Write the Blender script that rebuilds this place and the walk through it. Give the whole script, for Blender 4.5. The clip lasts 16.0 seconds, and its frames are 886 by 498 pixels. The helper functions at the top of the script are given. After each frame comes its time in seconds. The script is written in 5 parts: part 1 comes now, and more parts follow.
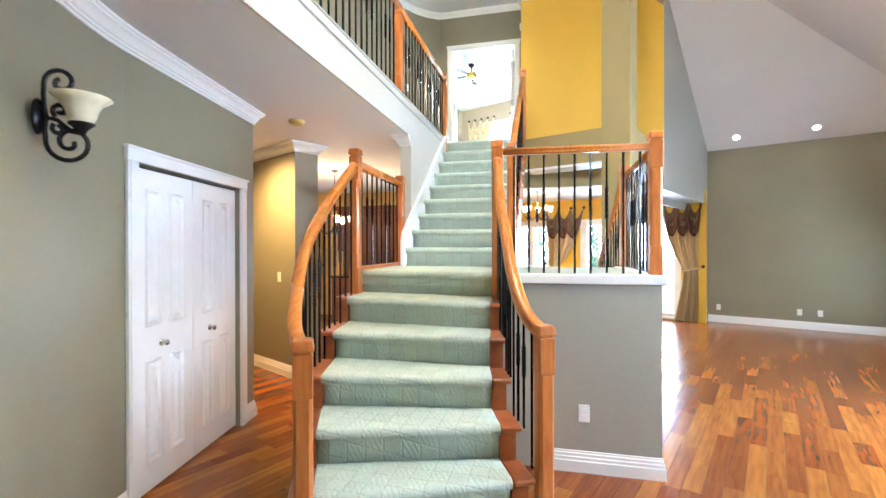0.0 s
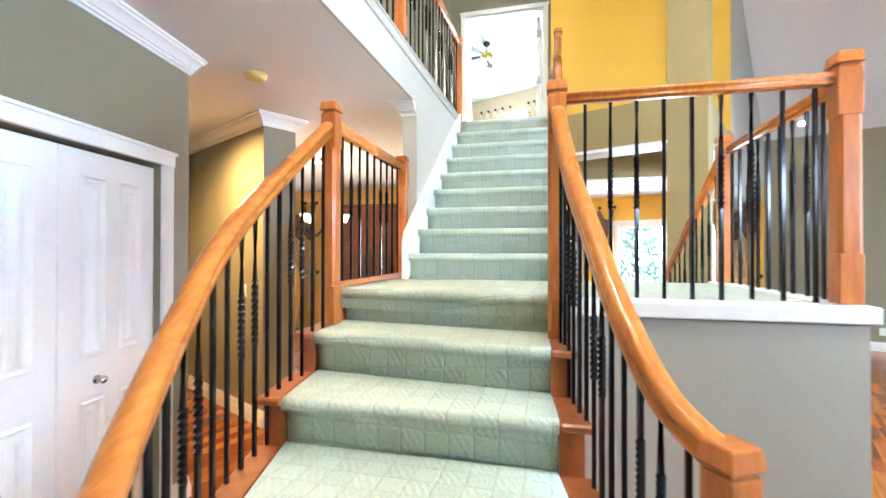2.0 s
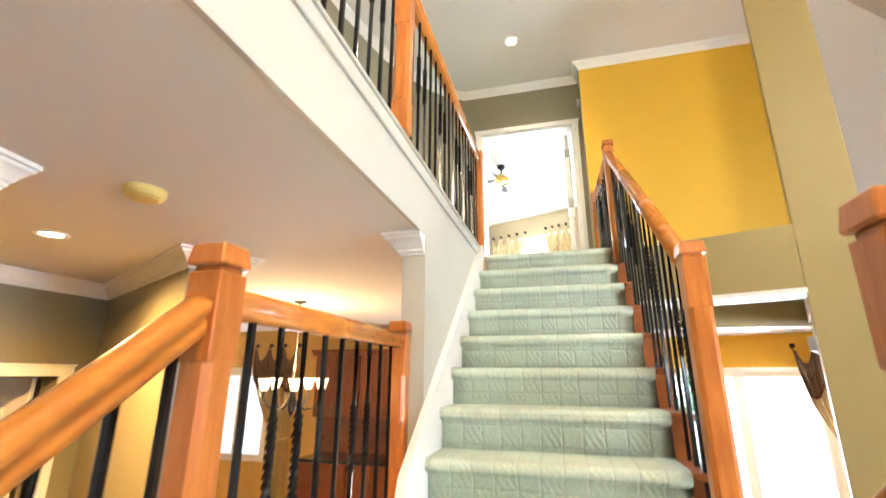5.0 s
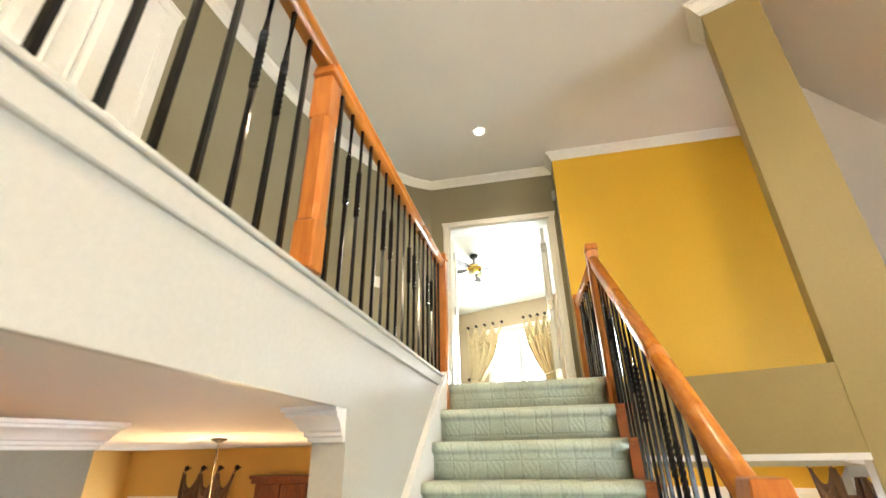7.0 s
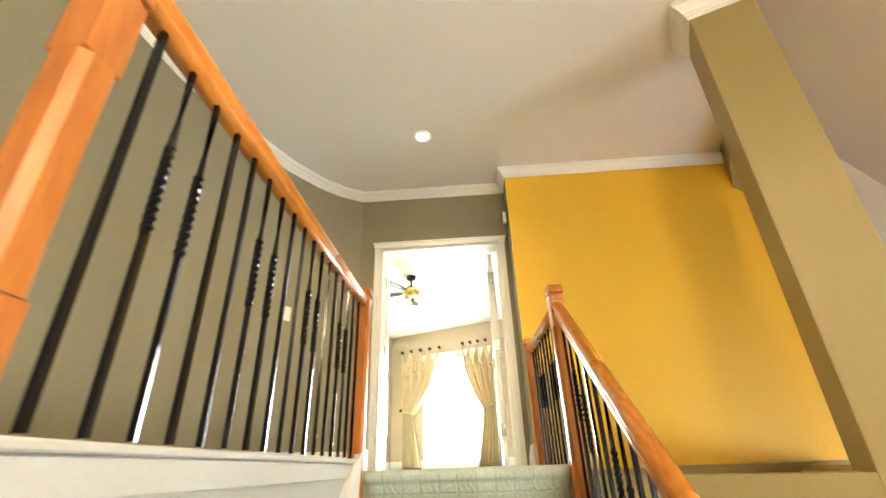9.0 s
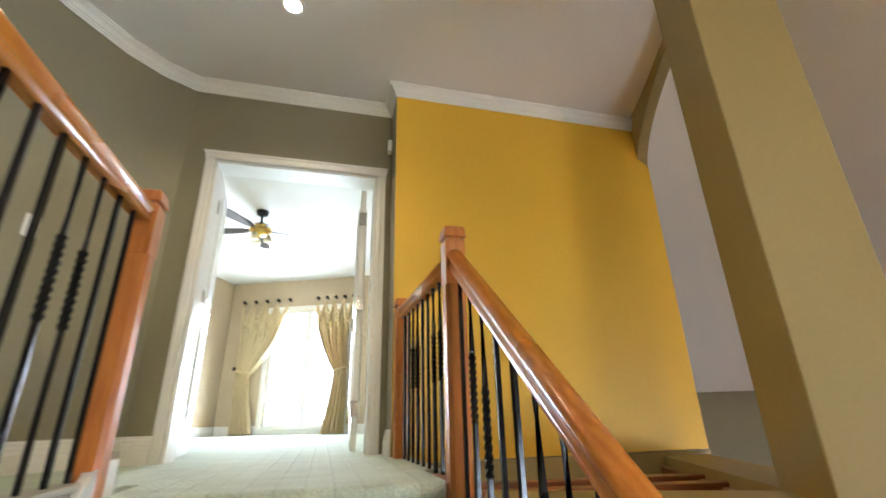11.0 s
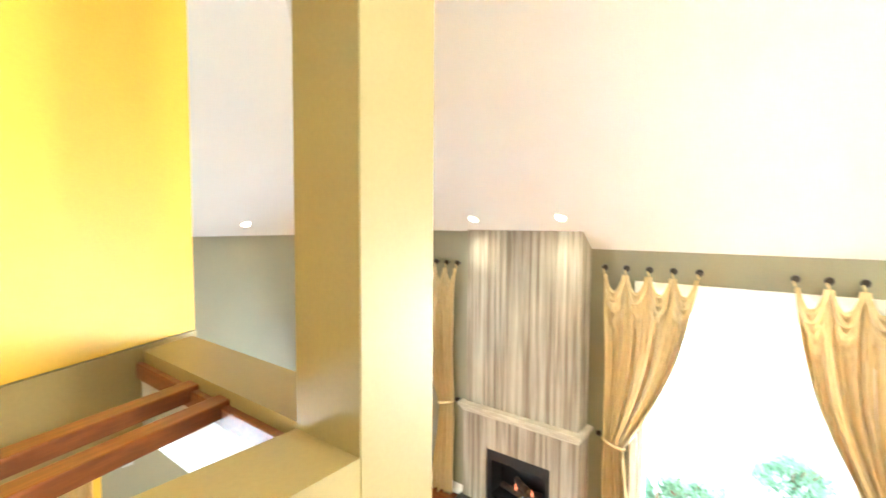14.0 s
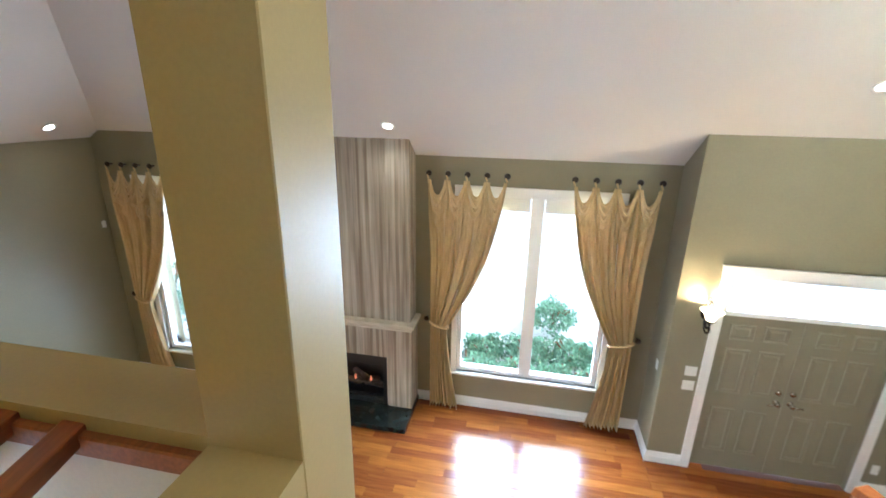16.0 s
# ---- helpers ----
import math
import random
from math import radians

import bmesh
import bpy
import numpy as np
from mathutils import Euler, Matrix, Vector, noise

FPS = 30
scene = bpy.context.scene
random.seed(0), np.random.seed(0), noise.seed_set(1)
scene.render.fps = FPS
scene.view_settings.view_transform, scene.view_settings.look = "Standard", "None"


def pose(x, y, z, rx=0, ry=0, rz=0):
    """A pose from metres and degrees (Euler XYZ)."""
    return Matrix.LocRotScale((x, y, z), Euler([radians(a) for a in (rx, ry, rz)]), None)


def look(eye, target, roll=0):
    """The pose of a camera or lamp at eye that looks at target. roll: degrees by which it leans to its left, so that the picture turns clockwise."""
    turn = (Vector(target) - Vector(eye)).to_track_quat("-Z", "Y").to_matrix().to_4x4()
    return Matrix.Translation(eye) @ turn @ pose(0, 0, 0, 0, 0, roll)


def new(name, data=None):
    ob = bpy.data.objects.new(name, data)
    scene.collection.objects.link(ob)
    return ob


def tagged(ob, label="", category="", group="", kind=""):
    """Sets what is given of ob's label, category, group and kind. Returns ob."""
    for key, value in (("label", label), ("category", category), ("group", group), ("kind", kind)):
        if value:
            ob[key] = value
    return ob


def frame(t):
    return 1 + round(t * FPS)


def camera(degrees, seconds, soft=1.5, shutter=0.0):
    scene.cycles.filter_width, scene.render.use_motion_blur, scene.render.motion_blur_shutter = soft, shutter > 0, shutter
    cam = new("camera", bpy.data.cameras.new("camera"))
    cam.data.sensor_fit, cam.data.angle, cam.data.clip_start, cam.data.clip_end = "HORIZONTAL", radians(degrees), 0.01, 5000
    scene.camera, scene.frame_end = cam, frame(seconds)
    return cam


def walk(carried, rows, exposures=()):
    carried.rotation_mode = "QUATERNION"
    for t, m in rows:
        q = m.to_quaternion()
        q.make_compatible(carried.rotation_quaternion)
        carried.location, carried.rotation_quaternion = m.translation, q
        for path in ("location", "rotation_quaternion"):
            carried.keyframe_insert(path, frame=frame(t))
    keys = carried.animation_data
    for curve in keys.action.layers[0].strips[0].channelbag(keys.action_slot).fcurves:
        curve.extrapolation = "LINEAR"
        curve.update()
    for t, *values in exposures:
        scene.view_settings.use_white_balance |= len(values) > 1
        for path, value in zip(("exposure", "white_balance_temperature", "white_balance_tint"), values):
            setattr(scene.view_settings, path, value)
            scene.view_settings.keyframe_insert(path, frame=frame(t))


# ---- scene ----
import collections

# ---------------------------------------------------------------- camera and walk
cam = camera(89.9, 16.0, soft=1.5, shutter=0.5)
# seconds, eye (x, y, z), yaw, pitch, roll
PATH = [
    (0.0, 0.844, 0.884, 1.494, 13.41, -0.18, -0.12),
    (0.5, 0.754, 1.185, 1.483, 13.68, -0.16, -0.05),
    (1.0, 0.662, 1.488, 1.496, 13.86, -0.14, -0.03),
    (1.5, 0.559, 1.784, 1.498, 14.02, -0.05, 0.06),
    (2.0, 0.472, 2.081, 1.504, 14.19, 0.40, 0.07),
    (2.5, 0.387, 2.371, 1.523, 14.49, 1.12, 0.20),
    (3.0, 0.292, 2.637, 1.561, 14.84, 2.46, 0.30),
    (3.5, 0.206, 2.880, 1.627, 14.89, 4.98, 0.31),
    (4.0, 0.137, 3.097, 1.748, 14.93, 8.56, 0.23),
    (4.5, 0.075, 3.266, 1.887, 14.96, 12.14, 0.23),
    (5.0, 0.025, 3.424, 2.024, 14.73, 15.74, 0.17),
    (7.5, 0.053, 4.105, 2.676, 10.32, 26.01, -1.28),
    (8.0, 0.021, 4.261, 2.812, 8.59, 26.33, -1.45),
    (8.5, 0.015, 4.410, 2.917, 6.13, 26.49, -1.79),
    (11.0, 0.041, 5.402, 3.190, -14.77, 20.78, -1.40),
    (11.5, 0.076, 5.553, 3.266, -21.94, 17.40, -0.92),
    (12.0, 0.146, 5.647, 3.337, -31.82, 13.61, -0.30),
    (12.5, 0.221, 5.756, 3.399, -43.69, 9.42, -0.17),
    (13.0, 0.262, 5.842, 3.460, -54.53, 4.90, 0.15),
    (13.5, 0.277, 5.910, 3.534, -65.58, 0.93, 0.22),
    (14.0, 0.323, 5.975, 3.600, -75.82, -3.22, 0.37),
    (14.5, 0.349, 6.053, 3.672, -83.87, -7.10, 0.52),
    (15.0, 0.347, 6.147, 3.767, -91.18, -10.62, 0.77),
    (15.5, 0.365, 6.233, 3.845, -97.31, -14.22, 0.88),
    (16.0, 0.386, 6.331, 3.914, -101.99, -18.27, 1.00),
]


def aim(yaw, pitch):
    a, b = radians(yaw), radians(pitch)
    return Vector((-math.sin(a) * math.cos(b), math.cos(a) * math.cos(b), math.sin(b)))


walk(cam, [(t, look((x, y, z), Vector((x, y, z)) + aim(yaw, pitch), roll)) for t, x, y, z, yaw, pitch, roll in PATH],
     exposures=[(0.0, 0.92, 5050, 7), (1.5, 1.02, 5000, 6), (3.0, 1.22, 4950, 6), (4.0, 1.4, 5500, 6), (5.0, 0.95, 5900, 8), (7.5, 0.6, 6500, 7),
                (8.5, 0.75, 6700, 7), (11.0, 0.05, 5700, 7), (11.5, -0.2, 5450, 6), (12.0, -0.35, 5550, 5), (12.5, 0.15, 5900, 4), (13.3, 1.85, 5500, -2), (14.0, 1.98, 5300, -2),
                (14.5, 1.7, 5150, -2), (15.2, 1.05, 4950, 2), (16.0, 0.6, 4850, 4)])

# ---------------------------------------------------------------- light
SUN_EL, SUN_AZ = radians(48), radians(203)
world = bpy.data.worlds.new("world")
scene.world = world
world.use_nodes = True
wn = world.node_tree.nodes
sky = wn.new("ShaderNodeTexSky")
sky.sky_type = "NISHITA"
sky.sun_disc = False
sky.sun_elevation, sky.sun_rotation = SUN_EL, SUN_AZ
wn["Background"].inputs["Strength"].default_value = 0.15
world.node_tree.links.new(sky.outputs[0], wn["Background"].inputs["Color"])

sun = new("sun", bpy.data.lights.new("sun", "SUN"))
sun.data.energy, sun.data.angle, sun.data.color = 4.5, radians(0.6), (1.0, 0.95, 0.86)
sun.matrix_basis = look((0, 0, 30), (0.393 * 20, 0.919 * 20, 30 - 22.2))


def area_lamp(name, at, towards, w, h, power, color=(1, 1, 1)):
    d = bpy.data.lights.new(name, "AREA")
    d.shape, d.size, d.size_y, d.energy, d.color = "RECTANGLE", w, h, power, color
    ob = new(name, d)
    ob.matrix_basis = look(at, towards)
    return ob


def bulb(name, at, power, color=(1.0, 0.72, 0.42), radius=0.03):
    d = bpy.data.lights.new(name, "POINT")
    d.energy, d.color, d.shadow_soft_size = power, color, radius
    ob = new(name, d)
    ob.location = at
    return ob


def spot(name, at, power, color=(1.0, 0.82, 0.58), angle=100):
    d = bpy.data.lights.new(name, "SPOT")
    d.energy, d.color, d.spot_size, d.spot_blend, d.shadow_soft_size = power, color, radians(angle), 0.9, 0.05
    ob = new(name, d)
    ob.location = at
    return ob

GREAT = Matrix.Rotation(radians(-23.16), 4, "Z")


def window_lamp(name, u, v, z, w, h, power, color=(0.88, 0.95, 1.0), du=-1.0, dv=0.0, down=0.0):
    """Sky light entering a window; down leans it from level, as light from a high sky falls."""
    a = GREAT @ Vector((u, v, z))
    return area_lamp(name, a, a + (GREAT @ Vector((du, dv, -down))), w, h, power, color)


# sky light in the window openings
window_lamp("window_light", 3.75, 5.88, 2.35, 2.0, 2.3, 650, down=0.3)
window_lamp("window_light", 2.90, 10.25, 1.7, 1.3, 2.3, 45)
window_lamp("window_light", 2.57, 3.18, 2.14, 1.5, 0.30, 50, down=0.4)
window_lamp("window_light", -2.10, 11.44, 1.18, 1.7, 1.8, 130, du=0.0, dv=-1.0)
window_lamp("window_light", -5.39, 12.06, 4.0, 1.25, 1.8, 520, (0.90, 0.96, 1.0), du=0.0, dv=-1.0)
area_lamp("window_light", (-5.1, 9.88, 1.4), (-5.1, 6, 1.4), 0.9, 1.2, 25, (0.95, 0.98, 1.0))
area_lamp("window_light", (-1.68, 9.88, 1.05), (-1.68, 6, 1.05), 0.6, 1.9, 14, (0.95, 0.98, 1.0))
# lamps of the place
for u, v, w in ((-0.12, 11.28, 6), (1.05, 11.28, 6), (2.0, 11.28, 6), (2.42, 7.48, 14), (2.44, 8.59, 14), (1.82, 3.54, 30)):
    z = min(3.332 + 0.67 * (2.93 - u), 3.42 + 0.67 * (11.52 - v))
    p = GREAT @ Vector((u, v, z - 0.03))
    spot("downlight_lamp", p, w)
spot("downlight_lamp", (-0.29, 7.5, 5.47), 60, (1.0, 0.74, 0.42), 130)
# foyer bulb added out of view to warm the upper ceiling and column
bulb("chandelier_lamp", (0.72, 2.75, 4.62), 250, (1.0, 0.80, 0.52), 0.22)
for x, y, z in ((-2.6, 7.4, 2.67), (-1.3, 8.6, 2.67)):
    spot("downlight_lamp", (x, y, z), 60, (1.0, 0.64, 0.28), 130)
for x, y, z in ((0.6, 10.0, 2.57), (2.6, 10.4, 2.57)):
    spot("downlight_lamp", (x, y, z), 60, angle=130)
spot("downlight_lamp", (-2.43, 4.99, 2.66), 260, (1.0, 0.54, 0.16), 165)
bulb("chandelier_lamp", (-2.395, 7.215, 2.06), 60, (1.0, 0.62, 0.27))
p = GREAT @ Vector((-3.3, 9.3, 2.33))
bulb("chandelier_lamp", p, 25)
p = GREAT @ Vector((2.255, 4.14, 2.00))
bulb("sconce_lamp", p, 38, (1.0, 0.64, 0.30))
# ---------------------------------------------------------------- materials
def material(name, color, rough=0.6, metal=0.0, grain=0.0, scale=20.0, stretch=(1, 1, 1), bump=0.0, spread=0.0, coat=0.0, second=None,
             large=0.05, bump_scale=None):
    """A painted, wooden or woven surface: base colour with fine grain, large soft unevenness, and relief."""
    m = bpy.data.materials.new(name)
    m.use_nodes = True
    n, l = m.node_tree.nodes, m.node_tree.links
    b = n["Principled BSDF"]
    b.inputs["Roughness"].default_value, b.inputs["Metallic"].default_value = rough, metal
    b.inputs["Coat Weight"].default_value, b.inputs["Coat Roughness"].default_value = coat, 0.12
    tc = n.new("ShaderNodeTexCoord")
    mp = n.new("ShaderNodeMapping")
    mp.inputs["Scale"].default_value = stretch
    l.new(tc.outputs["Object"], mp.inputs["Vector"])
    if spread:
        shift = n.new("ShaderNodeObjectInfo")
        far = n.new("ShaderNodeVectorMath")
        far.operation = "SCALE"
        far.inputs[0].default_value = (37.0, 23.0, 11.0)
        l.new(shift.outputs["Random"], far.inputs["Scale"])
        l.new(far.outputs[0], mp.inputs["Location"])
    fine = n.new("ShaderNodeTexNoise")
    fine.inputs["Scale"].default_value, fine.inputs["Detail"].default_value = scale, 6
    l.new(mp.outputs[0], fine.inputs["Vector"])
    wide = n.new("ShaderNodeTexNoise")
    wide.inputs["Scale"].default_value, wide.inputs["Detail"].default_value = 1.3, 3
    l.new(tc.outputs["Object"], wide.inputs["Vector"])
    other = second or [c * (1 - grain) for c in color]
    mix = n.new("ShaderNodeMix")
    mix.data_type = "RGBA"
    mix.inputs["A"].default_value, mix.inputs["B"].default_value = (*color, 1), (*other, 1)
    ramp = n.new("ShaderNodeMapRange")
    ramp.inputs["From Min"].default_value, ramp.inputs["From Max"].default_value = 0.35, 0.65
    l.new(fine.outputs["Fac"], ramp.inputs["Value"])
    l.new(ramp.outputs[0], mix.inputs["Factor"])
    hsv = n.new("ShaderNodeHueSaturation")
    val = n.new("ShaderNodeMapRange")
    val.inputs["From Min"].default_value, val.inputs["From Max"].default_value = 0.3, 0.7
    val.inputs["To Min"].default_value, val.inputs["To Max"].default_value = 1 - large, 1 + large
    l.new(wide.outputs["Fac"], val.inputs["Value"])
    last = val.outputs[0]
    if spread:
        info = n.new("ShaderNodeObjectInfo")
        geo = n.new("ShaderNodeNewGeometry")
        add = n.new("ShaderNodeMath")
        add.operation = "ADD"
        l.new(info.outputs["Random"], add.inputs[0])
        l.new(geo.outputs["Random Per Island"], add.inputs[1])
        fr = n.new("ShaderNodeMath")
        fr.operation = "FRACT"
        l.new(add.outputs[0], fr.inputs[0])
        vr = n.new("ShaderNodeMapRange")
        vr.inputs["To Min"].default_value, vr.inputs["To Max"].default_value = 1 - spread, 1 + spread
        l.new(fr.outputs[0], vr.inputs["Value"])
        mul = n.new("ShaderNodeMath")
        mul.operation = "MULTIPLY"
        l.new(last, mul.inputs[0])
        l.new(vr.outputs[0], mul.inputs[1])
        last = mul.outputs[0]
        hr = n.new("ShaderNodeMapRange")
        hr.inputs["To Min"].default_value, hr.inputs["To Max"].default_value = 0.492, 0.512
        l.new(fr.outputs[0], hr.inputs["Value"])
        l.new(hr.outputs[0], hsv.inputs["Hue"])
    l.new(last, hsv.inputs["Value"])
    l.new(mix.outputs["Result"], hsv.inputs["Color"])
    l.new(hsv.outputs[0], b.inputs["Base Color"])
    rr = n.new("ShaderNodeMapRange")
    rr.inputs["To Min"].default_value, rr.inputs["To Max"].default_value = max(rough - 0.08, 0.02), min(rough + 0.08, 1)
    l.new(wide.outputs["Fac"], rr.inputs["Value"])
    l.new(rr.outputs[0], b.inputs["Roughness"])
    if bump:
        bn = n.new("ShaderNodeBump")
        bn.inputs["Strength"].default_value, bn.inputs["Distance"].default_value = bump, 0.004
        src = fine
        if bump_scale:
            src = n.new("ShaderNodeTexNoise")
            src.inputs["Scale"].default_value, src.inputs["Detail"].default_value = bump_scale, 4
            l.new(tc.outputs["Object"], src.inputs["Vector"])
        l.new(src.outputs["Fac"], bn.inputs["Height"])
        l.new(bn.outputs[0], b.inputs["Normal"])
    return m


def glowing(name, color, strength, base=(0.9, 0.85, 0.75)):
    m = bpy.data.materials.new(name)
    m.use_nodes = True
    b = m.node_tree.nodes["Principled BSDF"]
    b.inputs["Base Color"].default_value = (*base, 1)
    b.inputs["Emission Color"].default_value = (*color, 1)
    b.inputs["Emission Strength"].default_value = strength
    return m


def glass_material(name, ior=1.3):
    m = bpy.data.materials.new(name)
    m.use_nodes = True
    n, l = m.node_tree.nodes, m.node_tree.links
    n.remove(n["Principled BSDF"])
    t, g, mix, fr = n.new("ShaderNodeBsdfTransparent"), n.new("ShaderNodeBsdfGlossy"), n.new("ShaderNodeMixShader"), n.new("ShaderNodeFresnel")
    g.inputs["Roughness"].default_value = 0.02
    fr.inputs["IOR"].default_value = ior
    l.new(fr.outputs[0], mix.inputs[0])
    l.new(t.outputs[0], mix.inputs[1])
    l.new(g.outputs[0], mix.inputs[2])
    l.new(mix.outputs[0], n["Material Output"].inputs["Surface"])
    return m


OLIVE = material("olive_wall_paint", (0.245, 0.222, 0.142), 0.45, grain=0.05, scale=60, bump=0.08, bump_scale=180)
GREY = material("grey_green_wall_paint", (0.36, 0.345, 0.285), 0.5, grain=0.05, scale=60, bump=0.08, bump_scale=180)
PALEGREY = material("pale_grey_wall_paint", (0.50, 0.485, 0.43), 0.5, grain=0.05, scale=60, bump=0.08, bump_scale=180)
YELLOW = material("golden_yellow_wall_paint", (0.71, 0.42, 0.025), 0.55, grain=0.05, scale=60, bump=0.08, bump_scale=180, large=0.03)
TAN = material("tan_wall_paint", (0.50, 0.40, 0.27), 0.55, grain=0.05, scale=60, bump=0.06, bump_scale=180)
AMBER = material("amber_wall_paint", (0.66, 0.42, 0.12), 0.5, grain=0.05, scale=60, bump=0.06, bump_scale=180)
COLUMN = material("golden_olive_column_paint", (0.305, 0.236, 0.092), 0.5, grain=0.05, scale=60, bump=0.08, bump_scale=180)
CREAM = material("cream_wall_paint", (0.62, 0.56, 0.42), 0.5, grain=0.04, scale=60, bump=0.06, bump_scale=180)
CEIL = material("white_ceiling_paint", (0.72, 0.70, 0.67), 0.85, grain=0.03, scale=90, bump=0.12, bump_scale=120, large=0.02)
WHITE = material("white_trim_paint", (0.82, 0.81, 0.78), 0.32, grain=0.03, scale=40, bump=0.03, large=0.02)
DOORGREEN = material("olive_door_paint", (0.235, 0.215, 0.145), 0.38, grain=0.05, scale=50, bump=0.03)
CHERRY = material("honey_cherry_wood", (0.50, 0.178, 0.036), 0.34, grain=0.3, scale=9, stretch=(7, 7, 0.9), bump=0.04, coat=0.12,
                  second=(0.40, 0.125, 0.026))
RAILWOOD = material("honey_rail_wood", (0.54, 0.205, 0.030), 0.28, grain=0.3, scale=9, stretch=(7, 1.2, 3), bump=0.02, coat=0.12,
                    second=(0.42, 0.140, 0.022))
for wood in (CHERRY, RAILWOOD):
    wood.node_tree.nodes["Principled BSDF"].inputs["Specular IOR Level"].default_value = 0.32
BEAMWOOD = material("dark_stained_beam_wood", (0.21, 0.062, 0.015), 0.4, grain=0.4, scale=8, stretch=(1, 7, 7), bump=0.1, second=(0.14, 0.038, 0.010))
CABWOOD = material("cherry_cabinet_wood", (0.22, 0.062, 0.018), 0.3, grain=0.35, scale=7, stretch=(6, 6, 0.8), bump=0.05, coat=0.3)
PLANKS = material("cherry_floor_plank", (0.245, 0.078, 0.015), 0.22, grain=0.3, scale=4, stretch=(9, 0.7, 9), spread=0.34,
                  second=(0.175, 0.049, 0.010))
PLANKS.node_tree.nodes["Principled BSDF"].inputs["Specular IOR Level"].default_value = 0.36
SUBFLOOR = material("floor_joint", (0.09, 0.03, 0.012), 0.7, grain=0.2)


def carpet_material(name, color, dark):
    """Loop carpet woven in small squares whose ribs turn from square to square."""
    m = material(name, color, 0.95, grain=0.2, scale=140, bump=0.0, second=dark, large=0.10)
    n, l = m.node_tree.nodes, m.node_tree.links
    b = n["Principled BSDF"]

    def calc(op, a, bb=None, c=None):
        q = n.new("ShaderNodeMath")
        q.operation = op
        for k, v in enumerate((a, bb, c)):
            if v is None:
                continue
            if isinstance(v, (int, float)):
                q.inputs[k].default_value = v
            else:
                l.new(v, q.inputs[k])
        return q.outputs[0]

    tc = n.new("ShaderNodeTexCoord")
    wob = n.new("ShaderNodeTexNoise")
    wob.inputs["Scale"].default_value = 9.0
    l.new(tc.outputs["Object"], wob.inputs["Vector"])
    sx = n.new("ShaderNodeSeparateXYZ")
    l.new(tc.outputs["Object"], sx.inputs[0])
    jit = calc("MULTIPLY", calc("SUBTRACT", wob.outputs["Fac"], 0.5), 0.014)
    cell = 0.092
    a = calc("DIVIDE", calc("ADD", sx.outputs["X"], jit), cell)
    w = calc("DIVIDE", calc("ADD", calc("ADD", sx.outputs["Y"], sx.outputs["Z"]), jit), cell)
    par = calc("MODULO", calc("ADD", calc("FLOOR", calc("ADD", a, 100.0)), calc("FLOOR", calc("ADD", w, 100.0))), 2.0)
    rib_a = calc("SINE", calc("MULTIPLY", calc("ADD", a, calc("MULTIPLY", w, 0.6)), 2 * math.pi * 3))
    rib_w = calc("MULTIPLY", calc("SINE", calc("MULTIPLY", calc("SUBTRACT", w, calc("MULTIPLY", a, 0.5)), 2 * math.pi * 5)), 0.35)
    ribs = calc("ADD", calc("MULTIPLY", rib_a, par), calc("MULTIPLY", rib_w, calc("SUBTRACT", 1.0, par)))
    ea = calc("PINGPONG", a, 0.5)
    ew = calc("PINGPONG", w, 0.5)
    edge = calc("SMOOTH_MIN", ea, ew, 0.05)
    tile = n.new("ShaderNodeTexWhiteNoise")
    tile.noise_dimensions = "2D"
    both = n.new("ShaderNodeCombineXYZ")
    l.new(calc("FLOOR", a), both.inputs[0])
    l.new(calc("FLOOR", w), both.inputs[1])
    l.new(both.outputs[0], tile.inputs["Vector"])
    seam = n.new("ShaderNodeMapRange")
    seam.interpolation_type = "SMOOTHSTEP"
    seam.inputs["From Min"].default_value, seam.inputs["From Max"].default_value = 0.0, 0.10
    l.new(edge, seam.inputs["Value"])
    pile = n.new("ShaderNodeTexNoise")
    pile.inputs["Scale"].default_value, pile.inputs["Detail"].default_value = 260, 5
    l.new(tc.outputs["Object"], pile.inputs["Vector"])
    height = calc("ADD", calc("ADD", calc("MULTIPLY", ribs, 0.22), calc("MULTIPLY", seam.outputs[0], 0.7)), calc("MULTIPLY", pile.outputs["Fac"], 0.8))
    bn = n.new("ShaderNodeBump")
    bn.inputs["Strength"].default_value, bn.inputs["Distance"].default_value = 0.6, 0.006
    l.new(height, bn.inputs["Height"])
    l.new(bn.outputs[0], b.inputs["Normal"])
    tone = n.new("ShaderNodeMix")
    tone.data_type = "RGBA"
    tone.blend_type = "MULTIPLY"
    tone.inputs["Factor"].default_value = 1.0
    old = b.inputs["Base Color"].links[0].from_socket
    g = n.new("ShaderNodeMapRange")
    g.inputs["To Min"].default_value, g.inputs["To Max"].default_value = 0.80, 1.0
    l.new(calc("ADD", calc("ADD", calc("MULTIPLY", seam.outputs[0], 0.35), calc("MULTIPLY", tile.outputs["Value"], 0.5)), calc("MULTIPLY", calc("ADD", ribs, 1.0), 0.15)), g.inputs["Value"])
    l.new(old, tone.inputs["A"])
    cmb = n.new("ShaderNodeCombineColor")
    for k in range(3):
        l.new(g.outputs[0], cmb.inputs[k])
    l.new(cmb.outputs[0], tone.inputs["B"])
    l.new(tone.outputs["Result"], b.inputs["Base Color"])
    return m


